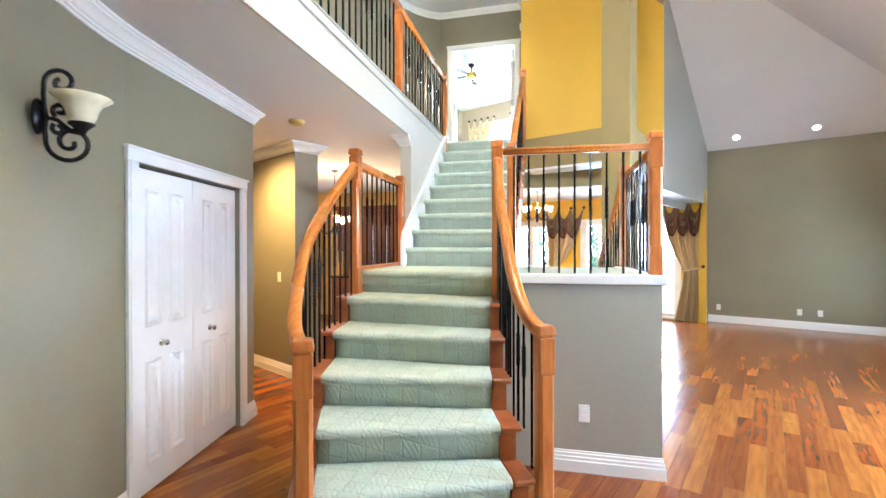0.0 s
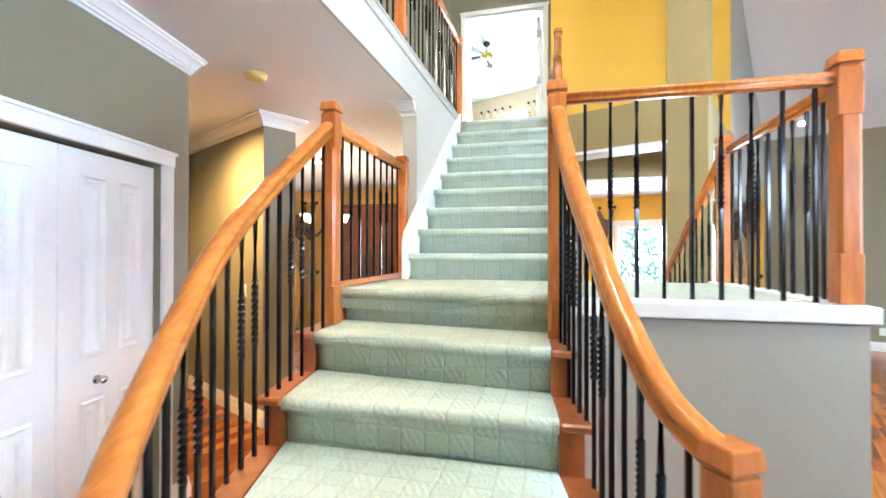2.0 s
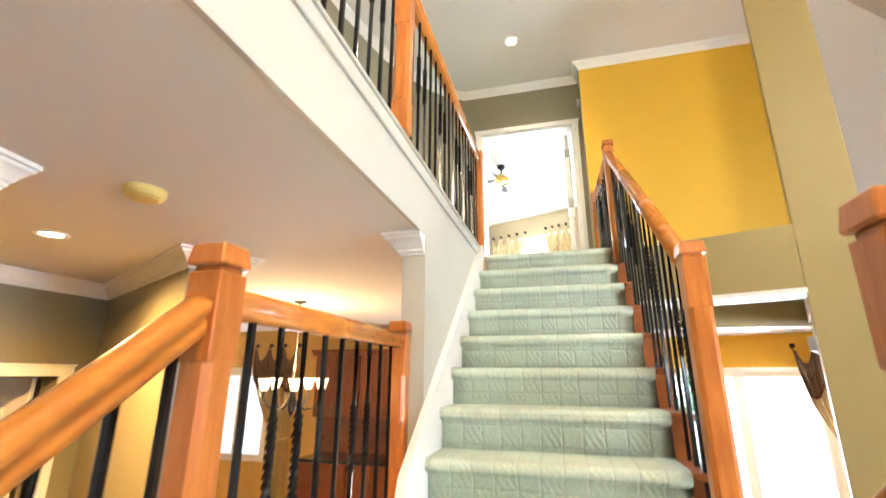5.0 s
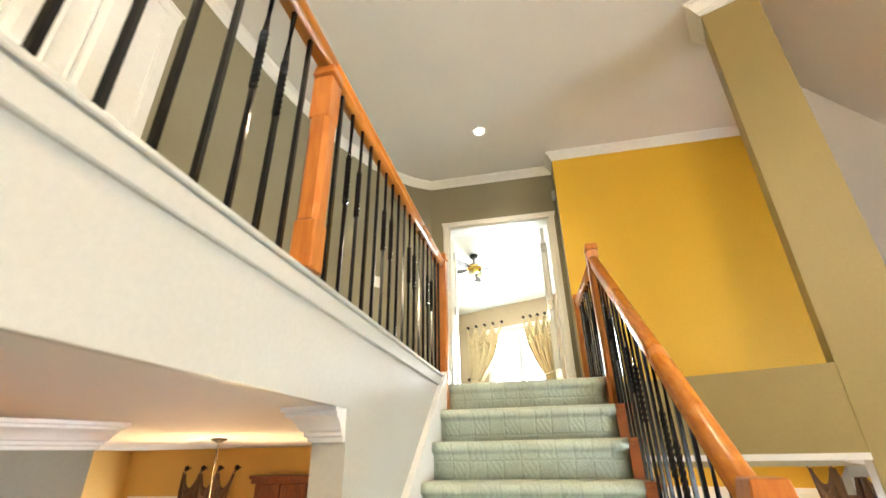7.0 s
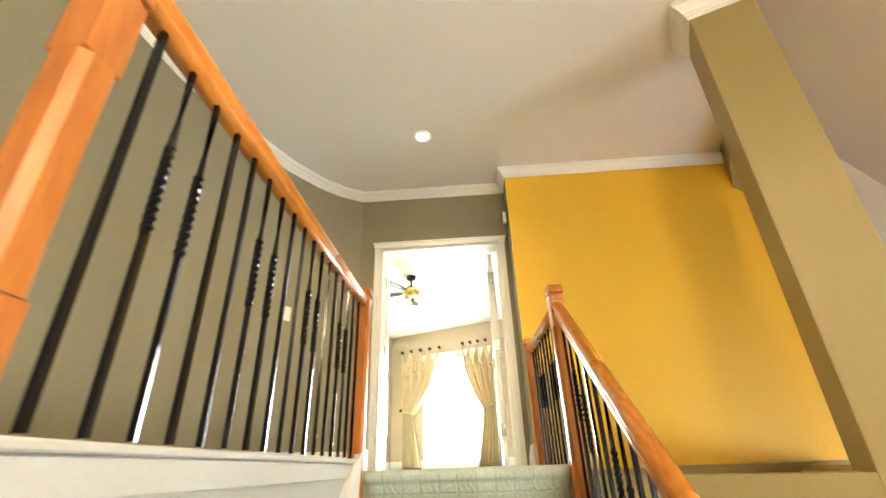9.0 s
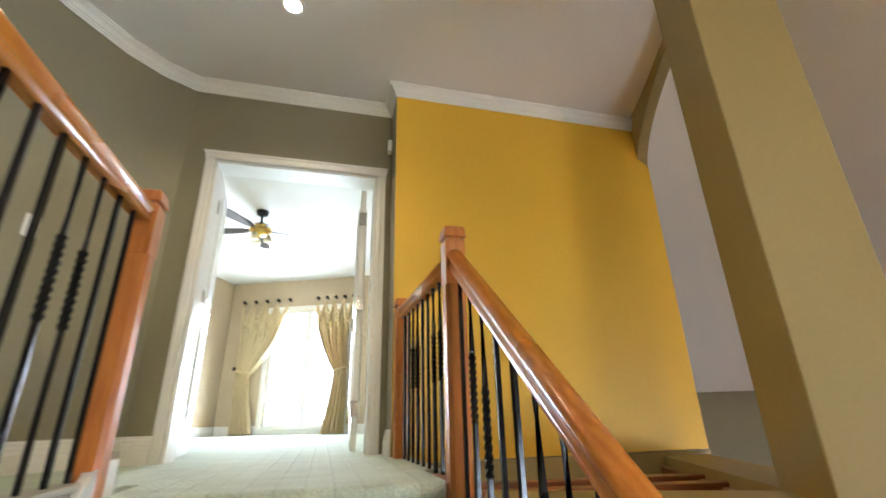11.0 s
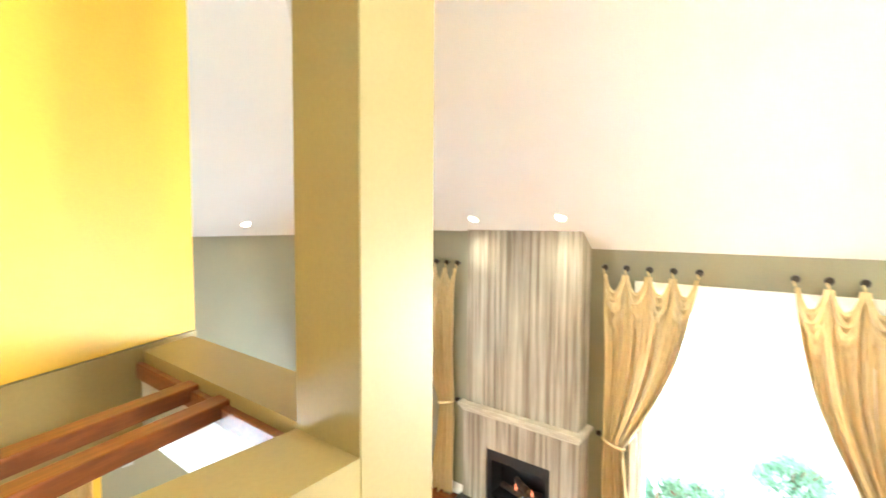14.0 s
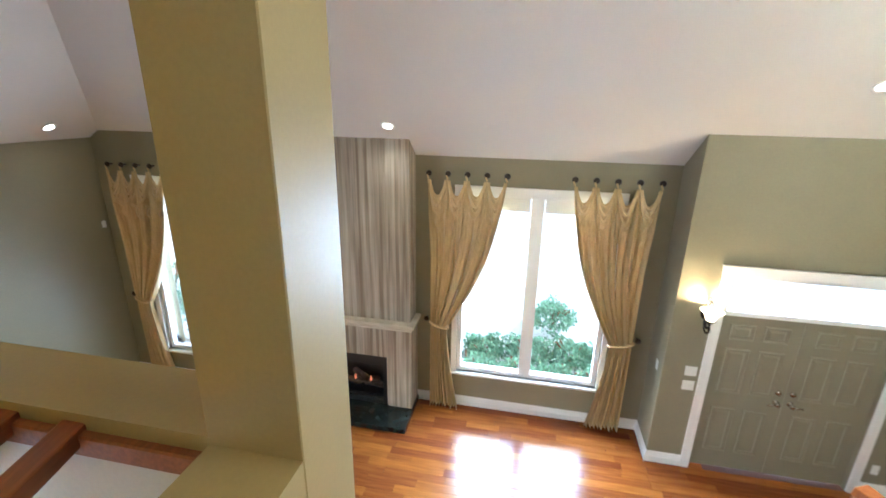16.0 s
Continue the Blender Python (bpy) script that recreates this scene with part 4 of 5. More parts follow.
def casing(name, m, x0, x1, z1, label, z0=0.0, width=0.085, both=True, mat=None, proud=0.022):
    """Door or window trim round an opening, on the room's face of a wall (y = 0, room at -y)."""
    bm = bmesh.new()
    for a, b in ((x0 - width, x0), (x1, x1 + width)):
        cube(bm, a, b, -proud, 0.0, z0, z1)
        cube(bm, a + 0.012, b - 0.03, -proud - 0.006, -proud, z0, z1)
    cube(bm, x0 - width - 0.006, x1 + width + 0.006, -proud - 0.004, 0.0, z1, z1 + width)
    cube(bm, x0 - width - 0.014, x1 + width + 0.014, -proud - 0.014, 0.0, z1 + width - 0.018, z1 + width)
    return setting(name, bm, mat or WHITE, label, m, 0.003)


def door_leaf(parent_name, label, w, h, panels, m, mat, category="door", thick=0.04, group="", knob=None, hinges=()):
    """A panelled leaf; panels are (x0, x1, z0, z1) in the leaf, raised on both faces."""
    ob = thing(parent_name, label, category, m, group)
    bm = bmesh.new()
    cube(bm, 0, w, 0, thick, 0, h)
    finish(bm, 0.003)
    part("leaf", bm, mat, ob)
    for x0, x1, z0, z1 in panels:
        bm = bmesh.new()
        for y0, y1, s in ((-0.004, 0.006, -1), (thick - 0.006, thick + 0.004, 1)):
            o, i = 0.0, 0.022
            yo, yi, yf = (0.0, -0.015, 0.0 - 0.001) if s < 0 else (thick, thick + 0.015, thick + 0.001)
            rings = []
            for off, yy in ((0.0, yo), (0.009, yi), (0.024, yf), (0.038, yf), (0.058, yi)):
                rings.append([bm.verts.new((x, yy, z)) for x, z in ((x0 + off, z0 + off), (x1 - off, z0 + off), (x1 - off, z1 - off), (x0 + off, z1 - off))])
            for ra, rb in zip(rings, rings[1:]):
                for q in range(4):
                    r = (q + 1) % 4
                    bm.faces.new((ra[q], ra[r], rb[r], rb[q]))
            bm.faces.new(rings[-1])
        bmesh.ops.recalc_face_normals(bm, faces=bm.faces)
        part("panel", bm, mat, ob)
    if knob:
        bm = bmesh.new()
        lathe(bm, [(0.022, 0.0), (0.022, 0.004), (0.008, 0.008), (0.008, 0.02), (0.017, 0.026), (0.021, 0.036), (0.016, 0.046), (0.004, 0.05)], 14, pose(knob[0], 0, knob[1], 90))
        finish(bm, 0, True)
        part("knob", bm, CHROME, ob, "satin nickel knob")
    for x, z in hinges:
        bm = bmesh.new()
        cube(bm, x - 0.014, x + 0.014, -0.006, 0.046, z - 0.05, z + 0.05)
        finish(bm, 0.002)
        part("hinge", bm, CHROME, ob, "nickel hinge")
    return ob


def two_by_two(w, h, low=0.1, split=0.86):
    a = 0.11 * w / 0.58
    mid = w / 2
    g = 0.045
    return [(a, mid - g, split + 0.14, h - 0.12), (mid + g, w - a, split + 0.14, h - 0.12), (a, mid - g, 0.17, split - 0.06), (mid + g, w - a, 0.17, split - 0.06)]


# closet
casing("trim_closet", CM, CD[0], CD[1], CD[3], "white closet door casing")
LW = (CD[1] - CD[0]) / 2 - 0.006
for i in range(2):
    ob = door_leaf("closet_door", "white panelled bifold closet door with a nickel knob", LW, CD[3] - 0.03, two_by_two(LW, CD[3] - 0.03),
                   CM @ Matrix.Translation((CD[0] + 0.003 + i * (LW + 0.005), 0.035, 0.012)), WHITE, group="closet doors", knob=(LW * (0.44 if i == 0 else 0.35), 0.885))

# bedroom door: casing and the leaves folded back into the room
BDM = pose(0, 8.32, UPPER)
casing("trim_bedroom_door", BDM, BD[0], BD[1], 1.885, "white bedroom door casing", width=0.055)
bm = bmesh.new()
for a, b in ((BD[0], BD[0] + 0.02), (BD[1] - 0.02, BD[1])):
    cube(bm, a, b, 8.322, 8.50, UPPER, UPPER + 1.885)
cube(bm, BD[0], BD[1], 8.322, 8.50, UPPER + 1.865, UPPER + 1.885)
setting("trim_bedroom_jamb", bm, WHITE, "white bedroom door jamb")
for x, ang in ((BD[0] + 0.02, 97), (BD[1] - 0.065, 88)):
    door_leaf("bedroom_door", "white double bedroom door leaf standing open", 0.50, 1.845, [(0.09, 0.41, 0.92, 1.72), (0.09, 0.41, 0.2, 0.78)],
              pose(x, 8.505, UPPER + 0.012, 0, 0, ang), WHITE, group="bedroom doors", hinges=((0.0, 0.25), (0.0, 0.95), (0.0, 1.6)))

# upper hall door
HM = Matrix(((0, -1, 0, -1.955), (1, 0, 0, 0), (0, 0, 1, UPPER), (0, 0, 0, 1)))
casing("trim_hall_door", HM, 4.62, 5.42, 2.03, "white upper hall door casing")
door_leaf("hall_door", "white panelled upper hall door, closed", 0.80, 2.02, two_by_two(0.80, 2.02), HM @ Matrix.Translation((4.62, -0.018, 0.008)), WHITE, thick=0.02, knob=(0.10, 0.93))

# passage doorway with an open white door
PEM = Matrix(((0, -1, 0, -3.52), (1, 0, 0, 0), (0, 0, 1, 0), (0, 0, 0, 1)))
casing("trim_passage_door", PEM, 5.12, 5.95, 2.0, "white passage doorway casing")
door_leaf("passage_door", "white panelled door standing open in the passage", 0.78, 1.98, two_by_two(0.78, 1.98), pose(-3.68, 5.93, 0.01, 0, 0, 196), WHITE, hinges=((0.0, 1.7), (0.0, 0.3)))
bm = bmesh.new()
cube(bm, -5.6, -4.9, 4.3, 6.2, 0, 0.82)
finish(bm, 0.01)
vanity = thing("vanity", "white vanity cabinet with a pale counter", "cabinet", pose(-5.2, 5.2, 0))
part("body", bm, WHITE, vanity)
bm = bmesh.new()
cube(bm, -5.64, -4.86, 4.28, 6.22, 0.82, 0.86)
finish(bm, 0.006)
part("counter", bm, PATIO, vanity, "pale counter")
put(vanity)

# entry doors with transom
EM = GM @ pose(U_ENTRY, 0, 0, 0, 0, -90)
casing("trim_entry", EM, -DOOR[1], -DOOR[0], DOOR[3], "white entry door casing", width=0.095)
six = lambda w, h: [(0.11, w / 2 - 0.04, 0.22, 0.80), (w / 2 + 0.04, w - 0.11, 0.22, 0.80), (0.11, w / 2 - 0.04, 0.98, 1.52), (w / 2 + 0.04, w - 0.11, 0.98, 1.52),
                    (0.11, w / 2 - 0.04, 1.62, 1.80), (w / 2 + 0.04, w - 0.11, 1.62, 1.80)]
EW = (DOOR[1] - DOOR[0]) / 2 - 0.006
for i in range(2):
    ob = door_leaf("entry_door", "olive painted six-panel entry door, closed", EW, 1.885, six(EW, 1.885), EM @ Matrix.Translation((-DOOR[1] + 0.002 + i * (EW + 0.008), 0.05, 0.015)), DOORGREEN, group="entry doors")
    kx = EW - 0.065 if i == 0 else 0.065
    bm = bmesh.new()
    lathe(bm, [(0.033, 0), (0.033, 0.006), (0.012, 0.012), (0.012, 0.03), (0.024, 0.036), (0.027, 0.052), (0.016, 0.064), (0.002, 0.067)], 14, pose(kx, 0, 0.93, 90))
    finish(bm, 0, True)
    part("door_handle", bm, CHROME, ob, "satin nickel door knob")
    bm = bmesh.new()
    tube(bm, [(kx, -0.045, 0.93), (kx + (0.05 if i else -0.05), -0.055, 0.925), (kx + (0.10 if i else -0.10), -0.05, 0.92)], 0.009)
    finish(bm, 0, True)
    part("lever", bm, CHROME, ob, "satin nickel lever")
    bm = bmesh.new()
    lathe(bm, [(0.03, 0), (0.03, 0.008), (0.02, 0.014), (0.002, 0.016)], 14, pose(kx, 0, 1.05, 90))
    finish(bm, 0, True)
    part("deadbolt", bm, CHROME, ob, "satin nickel deadbolt")
transom = thing("transom_window", "white framed transom window over the entry doors", "window", EM)
bm = bmesh.new()
cube(bm, -DOOR[1], -DOOR[0], 0.03, 0.16, 1.905, 1.955)
cube(bm, -DOOR[1], -DOOR[0], 0.03, 0.16, 2.31, 2.36)
cube(bm, -DOOR[1], -DOOR[1] + 0.04, 0.03, 0.16, 1.955, 2.31)
cube(bm, -DOOR[0] - 0.04, -DOOR[0], 0.03, 0.16, 1.955, 2.31)
finish(bm, 0.003)
part("window_frame", bm, WHITE, transom)
bm = bmesh.new()
cube(bm, -DOOR[1] + 0.04, -DOOR[0] - 0.04, 0.09, 0.096, 1.955, 2.31)
o = part("pane", bm, GLASS, transom)
o.visible_shadow = False


def window(name, label, m, x0, x1, z0, z1, mull, bar=0.05, valance=False, half=0.9):
    """A white window in its opening: frame, mullions at the given places, panes, sill."""
    ob = thing(name, label, "window", m)
    bm = bmesh.new()
    for a, b, c, d in ((x0, x0 + bar, z0, z1), (x1 - bar, x1, z0, z1), (x0 + bar, x1 - bar, z0, z0 + bar), (x0 + bar, x1 - bar, z1 - bar, z1)):
        cube(bm, a, b, 0.03, 0.13, c, d)
    finish(bm, 0.004)
    part("window_frame", bm, WHITE, ob)
    edges = [x0 + bar] + [q for k in mull for q in (k - bar * half, k + bar * half)] + [x1 - bar]
    for k in mull:
        bm = bmesh.new()
        cube(bm, k - bar * half, k + bar * half, 0.025, 0.135, z0 + bar, z1 - bar)
        finish(bm, 0.004)
        part("mullion", bm, WHITE, ob)
    for a, b in zip(edges[::2], edges[1::2]):
        bm = bmesh.new()
        cube(bm, a, b, 0.085, 0.091, z0 + bar, z1 - bar)
        o = part("pane", bm, GLASS, ob)
        o.visible_shadow = False
        if valance:
            bm = bmesh.new()
            cube(bm, a + 0.01, b - 0.01, 0.045, 0.078, z1 - bar - 0.16, z1 - bar)
            for q in range(5):
                cube(bm, a + 0.012, b - 0.012, 0.038, 0.046, z1 - bar - 0.155 + q * 0.03, z1 - bar - 0.135 + q * 0.03)
            finish(bm)
            part("blind", bm, PLATE, ob, "raised white blind")
    bm = bmesh.new()
    cube(bm, x0 - 0.07, x1 + 0.07, -0.045, 0.03, z0 - 0.035, z0)
    finish(bm, 0.006)
    part("window_sill", bm, WHITE, ob)
    bm = bmesh.new()
    for a, b in ((x0 - 0.07, x0), (x1, x1 + 0.07)):
        cube(bm, a, b, -0.02, 0.0, z0, z1)
    cube(bm, x0 - 0.07, x1 + 0.07, -0.022, 0.0, z1, z1 + 0.07)
    finish(bm, 0.003)
    part("window_casing", bm, WHITE, ob)
    return ob


WM1, WM2 = GM @ pose(U_WIN, 0, 0, 0, 0, -90), GM @ pose(U_WIN2, 0, 0, 0, 0, -90)
window("window_front", "tall white framed front window with two panes", WM1, -WIN1[1], -WIN1[0], WIN1[2], WIN1[3], [-(WIN1[0] + WIN1[1]) / 2], 0.055, True, 1.35)
window("window_side", "tall white framed window beside the fireplace", WM2, -WIN2[1], -WIN2[0], WIN2[2], WIN2[3], [-(WIN2[0] + WIN2[1]) / 2], 0.055)
DM = GM @ Matrix.Translation((0, V_DIN, 0))
window("window_dining", "white framed dining room garden door", DM, *DIN, [-2.08], 0.07)
window("window_dining", "white framed dining room window", DM, -5.05, -3.72, 0.06, 2.06, [-4.38], 0.07)
BM_ = GM @ Matrix.Translation((0, V_BED, 0))
window("window_bedroom", "wide white framed bedroom window", BM_, *BW, [(BW[0] + BW[1]) / 2], 0.05)
KM = pose(0, BACK, 0)
window("window_kitchen", "white framed kitchen window", KM, -5.65, -4.62, 0.75, 2.05, [-5.13], 0.05)
window("window_kitchen_door", "white glazed kitchen door", KM, -2.02, -1.35, 0.02, 2.03, [-1.685], 0.06)


# ---------------------------------------------------------------- curtains
def curtain(m, x0, x1, z_hook, side, tie_z, label, mat=None, hooks=5, drop=0.215, z_floor=0.01, valance=False, tie_w=0.2, out=0.09, seed=1):
    """A tab curtain hung from wall knobs and tied back to one side (side -1: towards x0, 1: towards x1)."""
    mat = mat or CURTAIN
    rnd = random.Random(seed)
    ob = thing("curtain", label, "curtain", m, "tied back curtains")
    W = x1 - x0

    def place(s, t, grow=0.0):
        top = z_hook - 0.03
        q = s * (hooks - 1)
        f = abs(math.sin(math.pi * q))
        sag = drop * (f ** 0.72)
        ztop = top - sag
        z = ztop + (z_floor - ztop) * t
        # width narrows to the tie, then hangs
        zt = (top - tie_z) / (top - z_floor)
        edge = x0 if side < 0 else x1
        a = s if side < 0 else 1 - s
        if t < zt:
            k = (max(t, 0.0) / zt) ** 1.35
            wide = W * (1 - k) + tie_w * k
            shift = 0.05 * W * math.sin(math.pi * k)
        else:
            k = (t - zt) / (1 - zt)
            wide = tie_w + 0.17 * k ** 1.4
            shift = 0.0
        pos = wide * a + shift * a + 0.05 * (1 if t > zt * 0.5 else t / (zt * 0.5))
        x = edge + pos if side < 0 else edge - pos
        amp = 0.044 * min(1, t * 6 + 0.12) * (0.75 if abs(t - zt) < 0.04 else 1.0)
        # pleats fall from the knobs; drapes sag between them
        deep = 1.0 - 2.0 * abs(math.sin(math.pi * q)) ** 0.6
        fold = 1.15 * deep * (1 - 0.45 * t) + (0.35 + 0.6 * t) * math.sin(2 * math.pi * s * 9 + 1.2 * t + seed) + 0.3 * math.sin(2 * math.pi * s * 17 + seed * 2 + 2 * t)
        w1 = t / 0.16
        scoop = 0.0 if w1 > 1 else -0.11 * f * f * math.sin(math.pi * w1) * (0.65 + 0.6 * math.cos(2 * math.pi * (2.4 * w1 + 0.15 * math.sin(5 * s + seed))))
        y = -out - amp * fold + scoop - grow
        return Vector((x, y, z))

    def sheet(t0, t1, rows, material_, name, grow=0.0, label_="", cols=96):
        bm = bmesh.new()
        g = [[bm.verts.new(place(c / cols, t0 + (t1 - t0) * r / rows, grow)) for c in range(cols + 1)] for r in range(rows + 1)]
        for r in range(rows):
            for c in range(cols):
                bm.faces.new((g[r][c], g[r][c + 1], g[r + 1][c + 1], g[r + 1][c]))
        h = [[bm.verts.new(v.co + Vector((0, 0.005, 0))) for v in row] for row in g]
        for r in range(rows):
            for c in range(cols):
                bm.faces.new((h[r][c], h[r + 1][c], h[r + 1][c + 1], h[r][c + 1]))
        for c in range(cols):
            bm.faces.new((g[0][c], h[0][c], h[0][c + 1], g[0][c + 1]))
            bm.faces.new((g[rows][c], g[rows][c + 1], h[rows][c + 1], h[rows][c]))
        for r in range(rows):
            bm.faces.new((g[r][0], g[r + 1][0], h[r + 1][0], h[r][0]))
            bm.faces.new((g[r][cols], h[r][cols], h[r + 1][cols], g[r + 1][cols]))
        for fc in bm.faces:
            fc.smooth = True
        return part(name, bm, material_, ob, label_)

    sheet(0.0, 1.0, 56, mat, "drape")
    if valance:
        sheet(-0.004, 0.2, 14, VALANCE, "valance", 0.03, "brown silk valance")
        sheet(0.195, 0.215, 2, FRINGE, "fringe", 0.036, "wine red fringe")
    for i in range(hooks):
        bm = bmesh.new()
        hx = x0 + W * i / (hooks - 1)
        lathe(bm, [(0.012, 0), (0.012, 0.05), (0.03, 0.06), (0.036, 0.072), (0.028, 0.086), (0.008, 0.092)], 12, pose(hx, 0, z_hook, 90))
        finish(bm, 0, True)
        part("hook", bm, BRONZE, ob, "dark bronze wall knob")
        bm = bmesh.new()
        tube(bm, [(hx, -0.06, z_hook + 0.012), (hx - 0.012, -0.085, z_hook - 0.02), (hx, -out, z_hook - 0.06)], 0.011, 6)
        finish(bm, 0, True)
        part("tab", bm, VALANCE if valance else mat, ob)
    for i in range(hooks - 1):
        # the slack between two knobs hangs in rolled folds
        for deep, fat, fwd in ((drop * 0.92, 0.017, 0.035), (drop * 1.28, 0.021, 0.05), (drop * 1.62, 0.015, 0.045)):
            bm = bmesh.new()
            pts = []
            for q in range(13):
                f = q / 12
                lift = math.sin(math.pi * f)
                pts.append((x0 + W * (i + 0.06 + 0.88 * f) / (hooks - 1), -out - fwd * lift - 0.012, z_hook - 0.07 - deep * lift ** 0.85))
            tube(bm, pts, fat, 8)
            for vtx in bm.verts:
                f = min(max(((vtx.co.x - x0) / W * (hooks - 1) - i - 0.06) / 0.88, 0.0), 1.0)
                vtx.co.y = -out - 0.012 + (vtx.co.y + out + 0.012) * (0.35 + 0.65 * math.sin(math.pi * f))
            finish(bm, 0, True)
            part("swag", bm, VALANCE if valance else mat, ob)
    edge = x0 if side < 0 else x1
    zz = tie_z
    bm = bmesh.new()
    cx = edge + (tie_w * 0.5 + 0.05) * (-side)
    ring = [(cx + (tie_w * 0.58) * math.cos(a), -out + 0.062 * math.sin(a), zz + 0.03 * math.cos(a) * side) for a in [2 * math.pi * k / 24 for k in range(25)]]
    tube(bm, ring, 0.016, 6)
    finish(bm, 0, True)
    part("tieback", bm, mat, ob, "fabric tieback")
    bm = bmesh.new()
    lathe(bm, [(0.012, 0), (0.012, 0.06), (0.03, 0.066), (0.034, 0.08), (0.01, 0.092)], 12, pose(edge + 0.02 * side, 0, zz + 0.06, 90))
    finish(bm, 0, True)
    part("tieback_knob", bm, BRONZE, ob, "dark bronze tieback knob")
    return ob


curtain(WM1, -7.14, -6.24, 3.14, -1, 1.22, "gold silk curtain tied back beside the front window", seed=1)
curtain(WM1, -5.51, -4.62, 3.14, 1, 1.22, "gold silk curtain tied back beside the entry", seed=2, tie_w=0.24)
curtain(WM2, -11.27, -10.44, 3.10, -1, 1.25, "gold silk curtain tied back in the far corner", seed=3)
curtain(WM2, -9.62, -8.93, 3.10, 1, 1.25, "gold silk curtain hanging beside the fireplace", seed=4)
curtain(DM, -3.92, -3.02, 2.40, -1, 1.05, "striped gold curtain with a brown valance in the dining room", hooks=4, seed=5, valance=True)
curtain(DM, -1.36, -0.68, 2.42, 1, 1.05, "striped gold curtain with a brown valance in the dining room", hooks=4, seed=6, valance=True, tie_w=0.26)
curtain(KM, -4.82, -4.05, 2.46, 1, 1.05, "gold curtain with a brown valance in the kitchen", hooks=4, seed=7, valance=True)
curtain(BM_, -6.55, -5.72, 5.10, -1, UPPER + 0.95, "pale gold curtain tied back in the bedroom", CURTAINPALE, z_floor=UPPER + 0.01, seed=8)
curtain(BM_, -5.22, -4.60, 5.10, 1, UPPER + 0.95, "pale gold curtain tied back in the bedroom", CURTAINPALE, z_floor=UPPER + 0.01, seed=9)

# ---------------------------------------------------------------- fireplace
FPM = GM @ pose(2.614, 0, 0, 0, 0, -90)          # face of the chimney breast, x along the wall
F0, F1 = -8.80, -7.31
fp = thing("fireplace", "veined stone fireplace with marble mantel and gas fire", "fireplace", FPM)
zt = EAVE + SLOPE * (U_WIN - 2.614)
for a, b in ((F0, F0 + 0.42), (F0 + 0.423, F1 - 0.303), (F1 - 0.30, F1)):
    bm = bmesh.new()
    cube(bm, a, b, 0.02, 0.30, 1.31, zt - 0.01)
    finish(bm, 0.0015)
    part("stone_panel", bm, STONE, fp)
for a, b, c, d in ((F0 - 0.02, -8.462, 0.07, 1.20), (-7.618, F1 + 0.02, 0.07, 1.20), (-8.46, -7.62, 0.80, 1.20)):
    bm = bmesh.new()
    cube(bm, a, b, -0.02, 0.30, c, d)
    finish(bm, 0.0015)
    part("stone_surround", bm, STONE, fp)
bm = bmesh.new()
cube(bm, F0 - 0.07, F1 + 0.07, -0.09, 0.30, 1.27, 1.315)
cube(bm, F0 - 0.045, F1 + 0.045, -0.06, 0.30, 1.235, 1.27)
cube(bm, F0 - 0.03, F1 + 0.03, -0.035, 0.30, 1.20, 1.235)
finish(bm, 0.006)
part("mantel", bm, MANTEL, fp, "cream marble mantel shelf")
for nm, q in (("fire_hood", (-8.46, -7.62, 0.0, 0.02, 0.66, 0.80)), ("fire_jamb", (-8.46, -8.40, 0.0, 0.02, 0.07, 0.66)), ("fire_jamb", (-7.68, -7.62, 0.0, 0.02, 0.07, 0.66)),
              ("fire_plinth", (-8.40, -7.68, 0.0, 0.02, 0.07, 0.18)), ("fire_back", (-8.44, -7.64, 0.285, 0.298, 0.07, 0.80)),
              ("fire_side", (-8.44, -8.42, 0.02, 0.285, 0.07, 0.8)), ("fire_side", (-7.66, -7.64, 0.02, 0.285, 0.07, 0.8)), ("fire_floor", (-8.42, -7.66, 0.02, 0.285, 0.07, 0.20))):
    bm = bmesh.new()
    cube(bm, *q)
    finish(bm, 0.002)
    part(nm, bm, BLACK, fp, "black enamel firebox panel")
bm = bmesh.new()
for i in range(9):
    cube(bm, -8.37 + i * 0.078, -8.365 + i * 0.078, -0.004, 0.0, 0.10, 0.155)
cube(bm, -8.40, -7.68, -0.012, -0.004, 0.155, 0.175)
finish(bm)
part("grille", bm, CHROME, fp, "metal trim under the fire")
for i, (x, z, r) in enumerate(((-8.2, 0.27, 12), (-7.95, 0.30, -18), (-8.05, 0.37, 35), (-7.85, 0.25, 5))):
    bm = bmesh.new()
    lathe(bm, [(0.03, -0.16), (0.042, -0.15), (0.038, -0.05), (0.045, 0.05), (0.04, 0.15), (0.028, 0.16)], 9, pose(x, 0.17, z, 0, 90, 0) @ pose(0, 0, 0, r, 0, 0))
    finish(bm, 0, True)
    part("log", bm, LOGS, fp, "charred ceramic log")
for x in (-8.12, -7.98, -7.9):
    bm = bmesh.new()
    lathe(bm, [(0.008, 0), (0.016, 0.02), (0.010, 0.05), (0.001, 0.09)], 8, pose(x, 0.13, 0.31))
    finish(bm, 0, True)
    part("flame", bm, FLAME, fp, "small gas flame")
bm = bmesh.new()
cube(bm, -8.40, -7.68, 0.012, 0.016, 0.18, 0.66)
part("fire_glass", bm, FIREGLASS, fp, "clear fire glass")
bm = bmesh.new()
cube(bm, F0 - 0.06, F1 + 0.04, -0.42, -0.02, 0.0, 0.07)
cube(bm, F0 - 0.06, F1 + 0.04, -0.02, 0.30, 0.0, 0.068)
finish(bm, 0.004)
part("hearth", bm, SLATE, fp, "dark slate hearth slab")

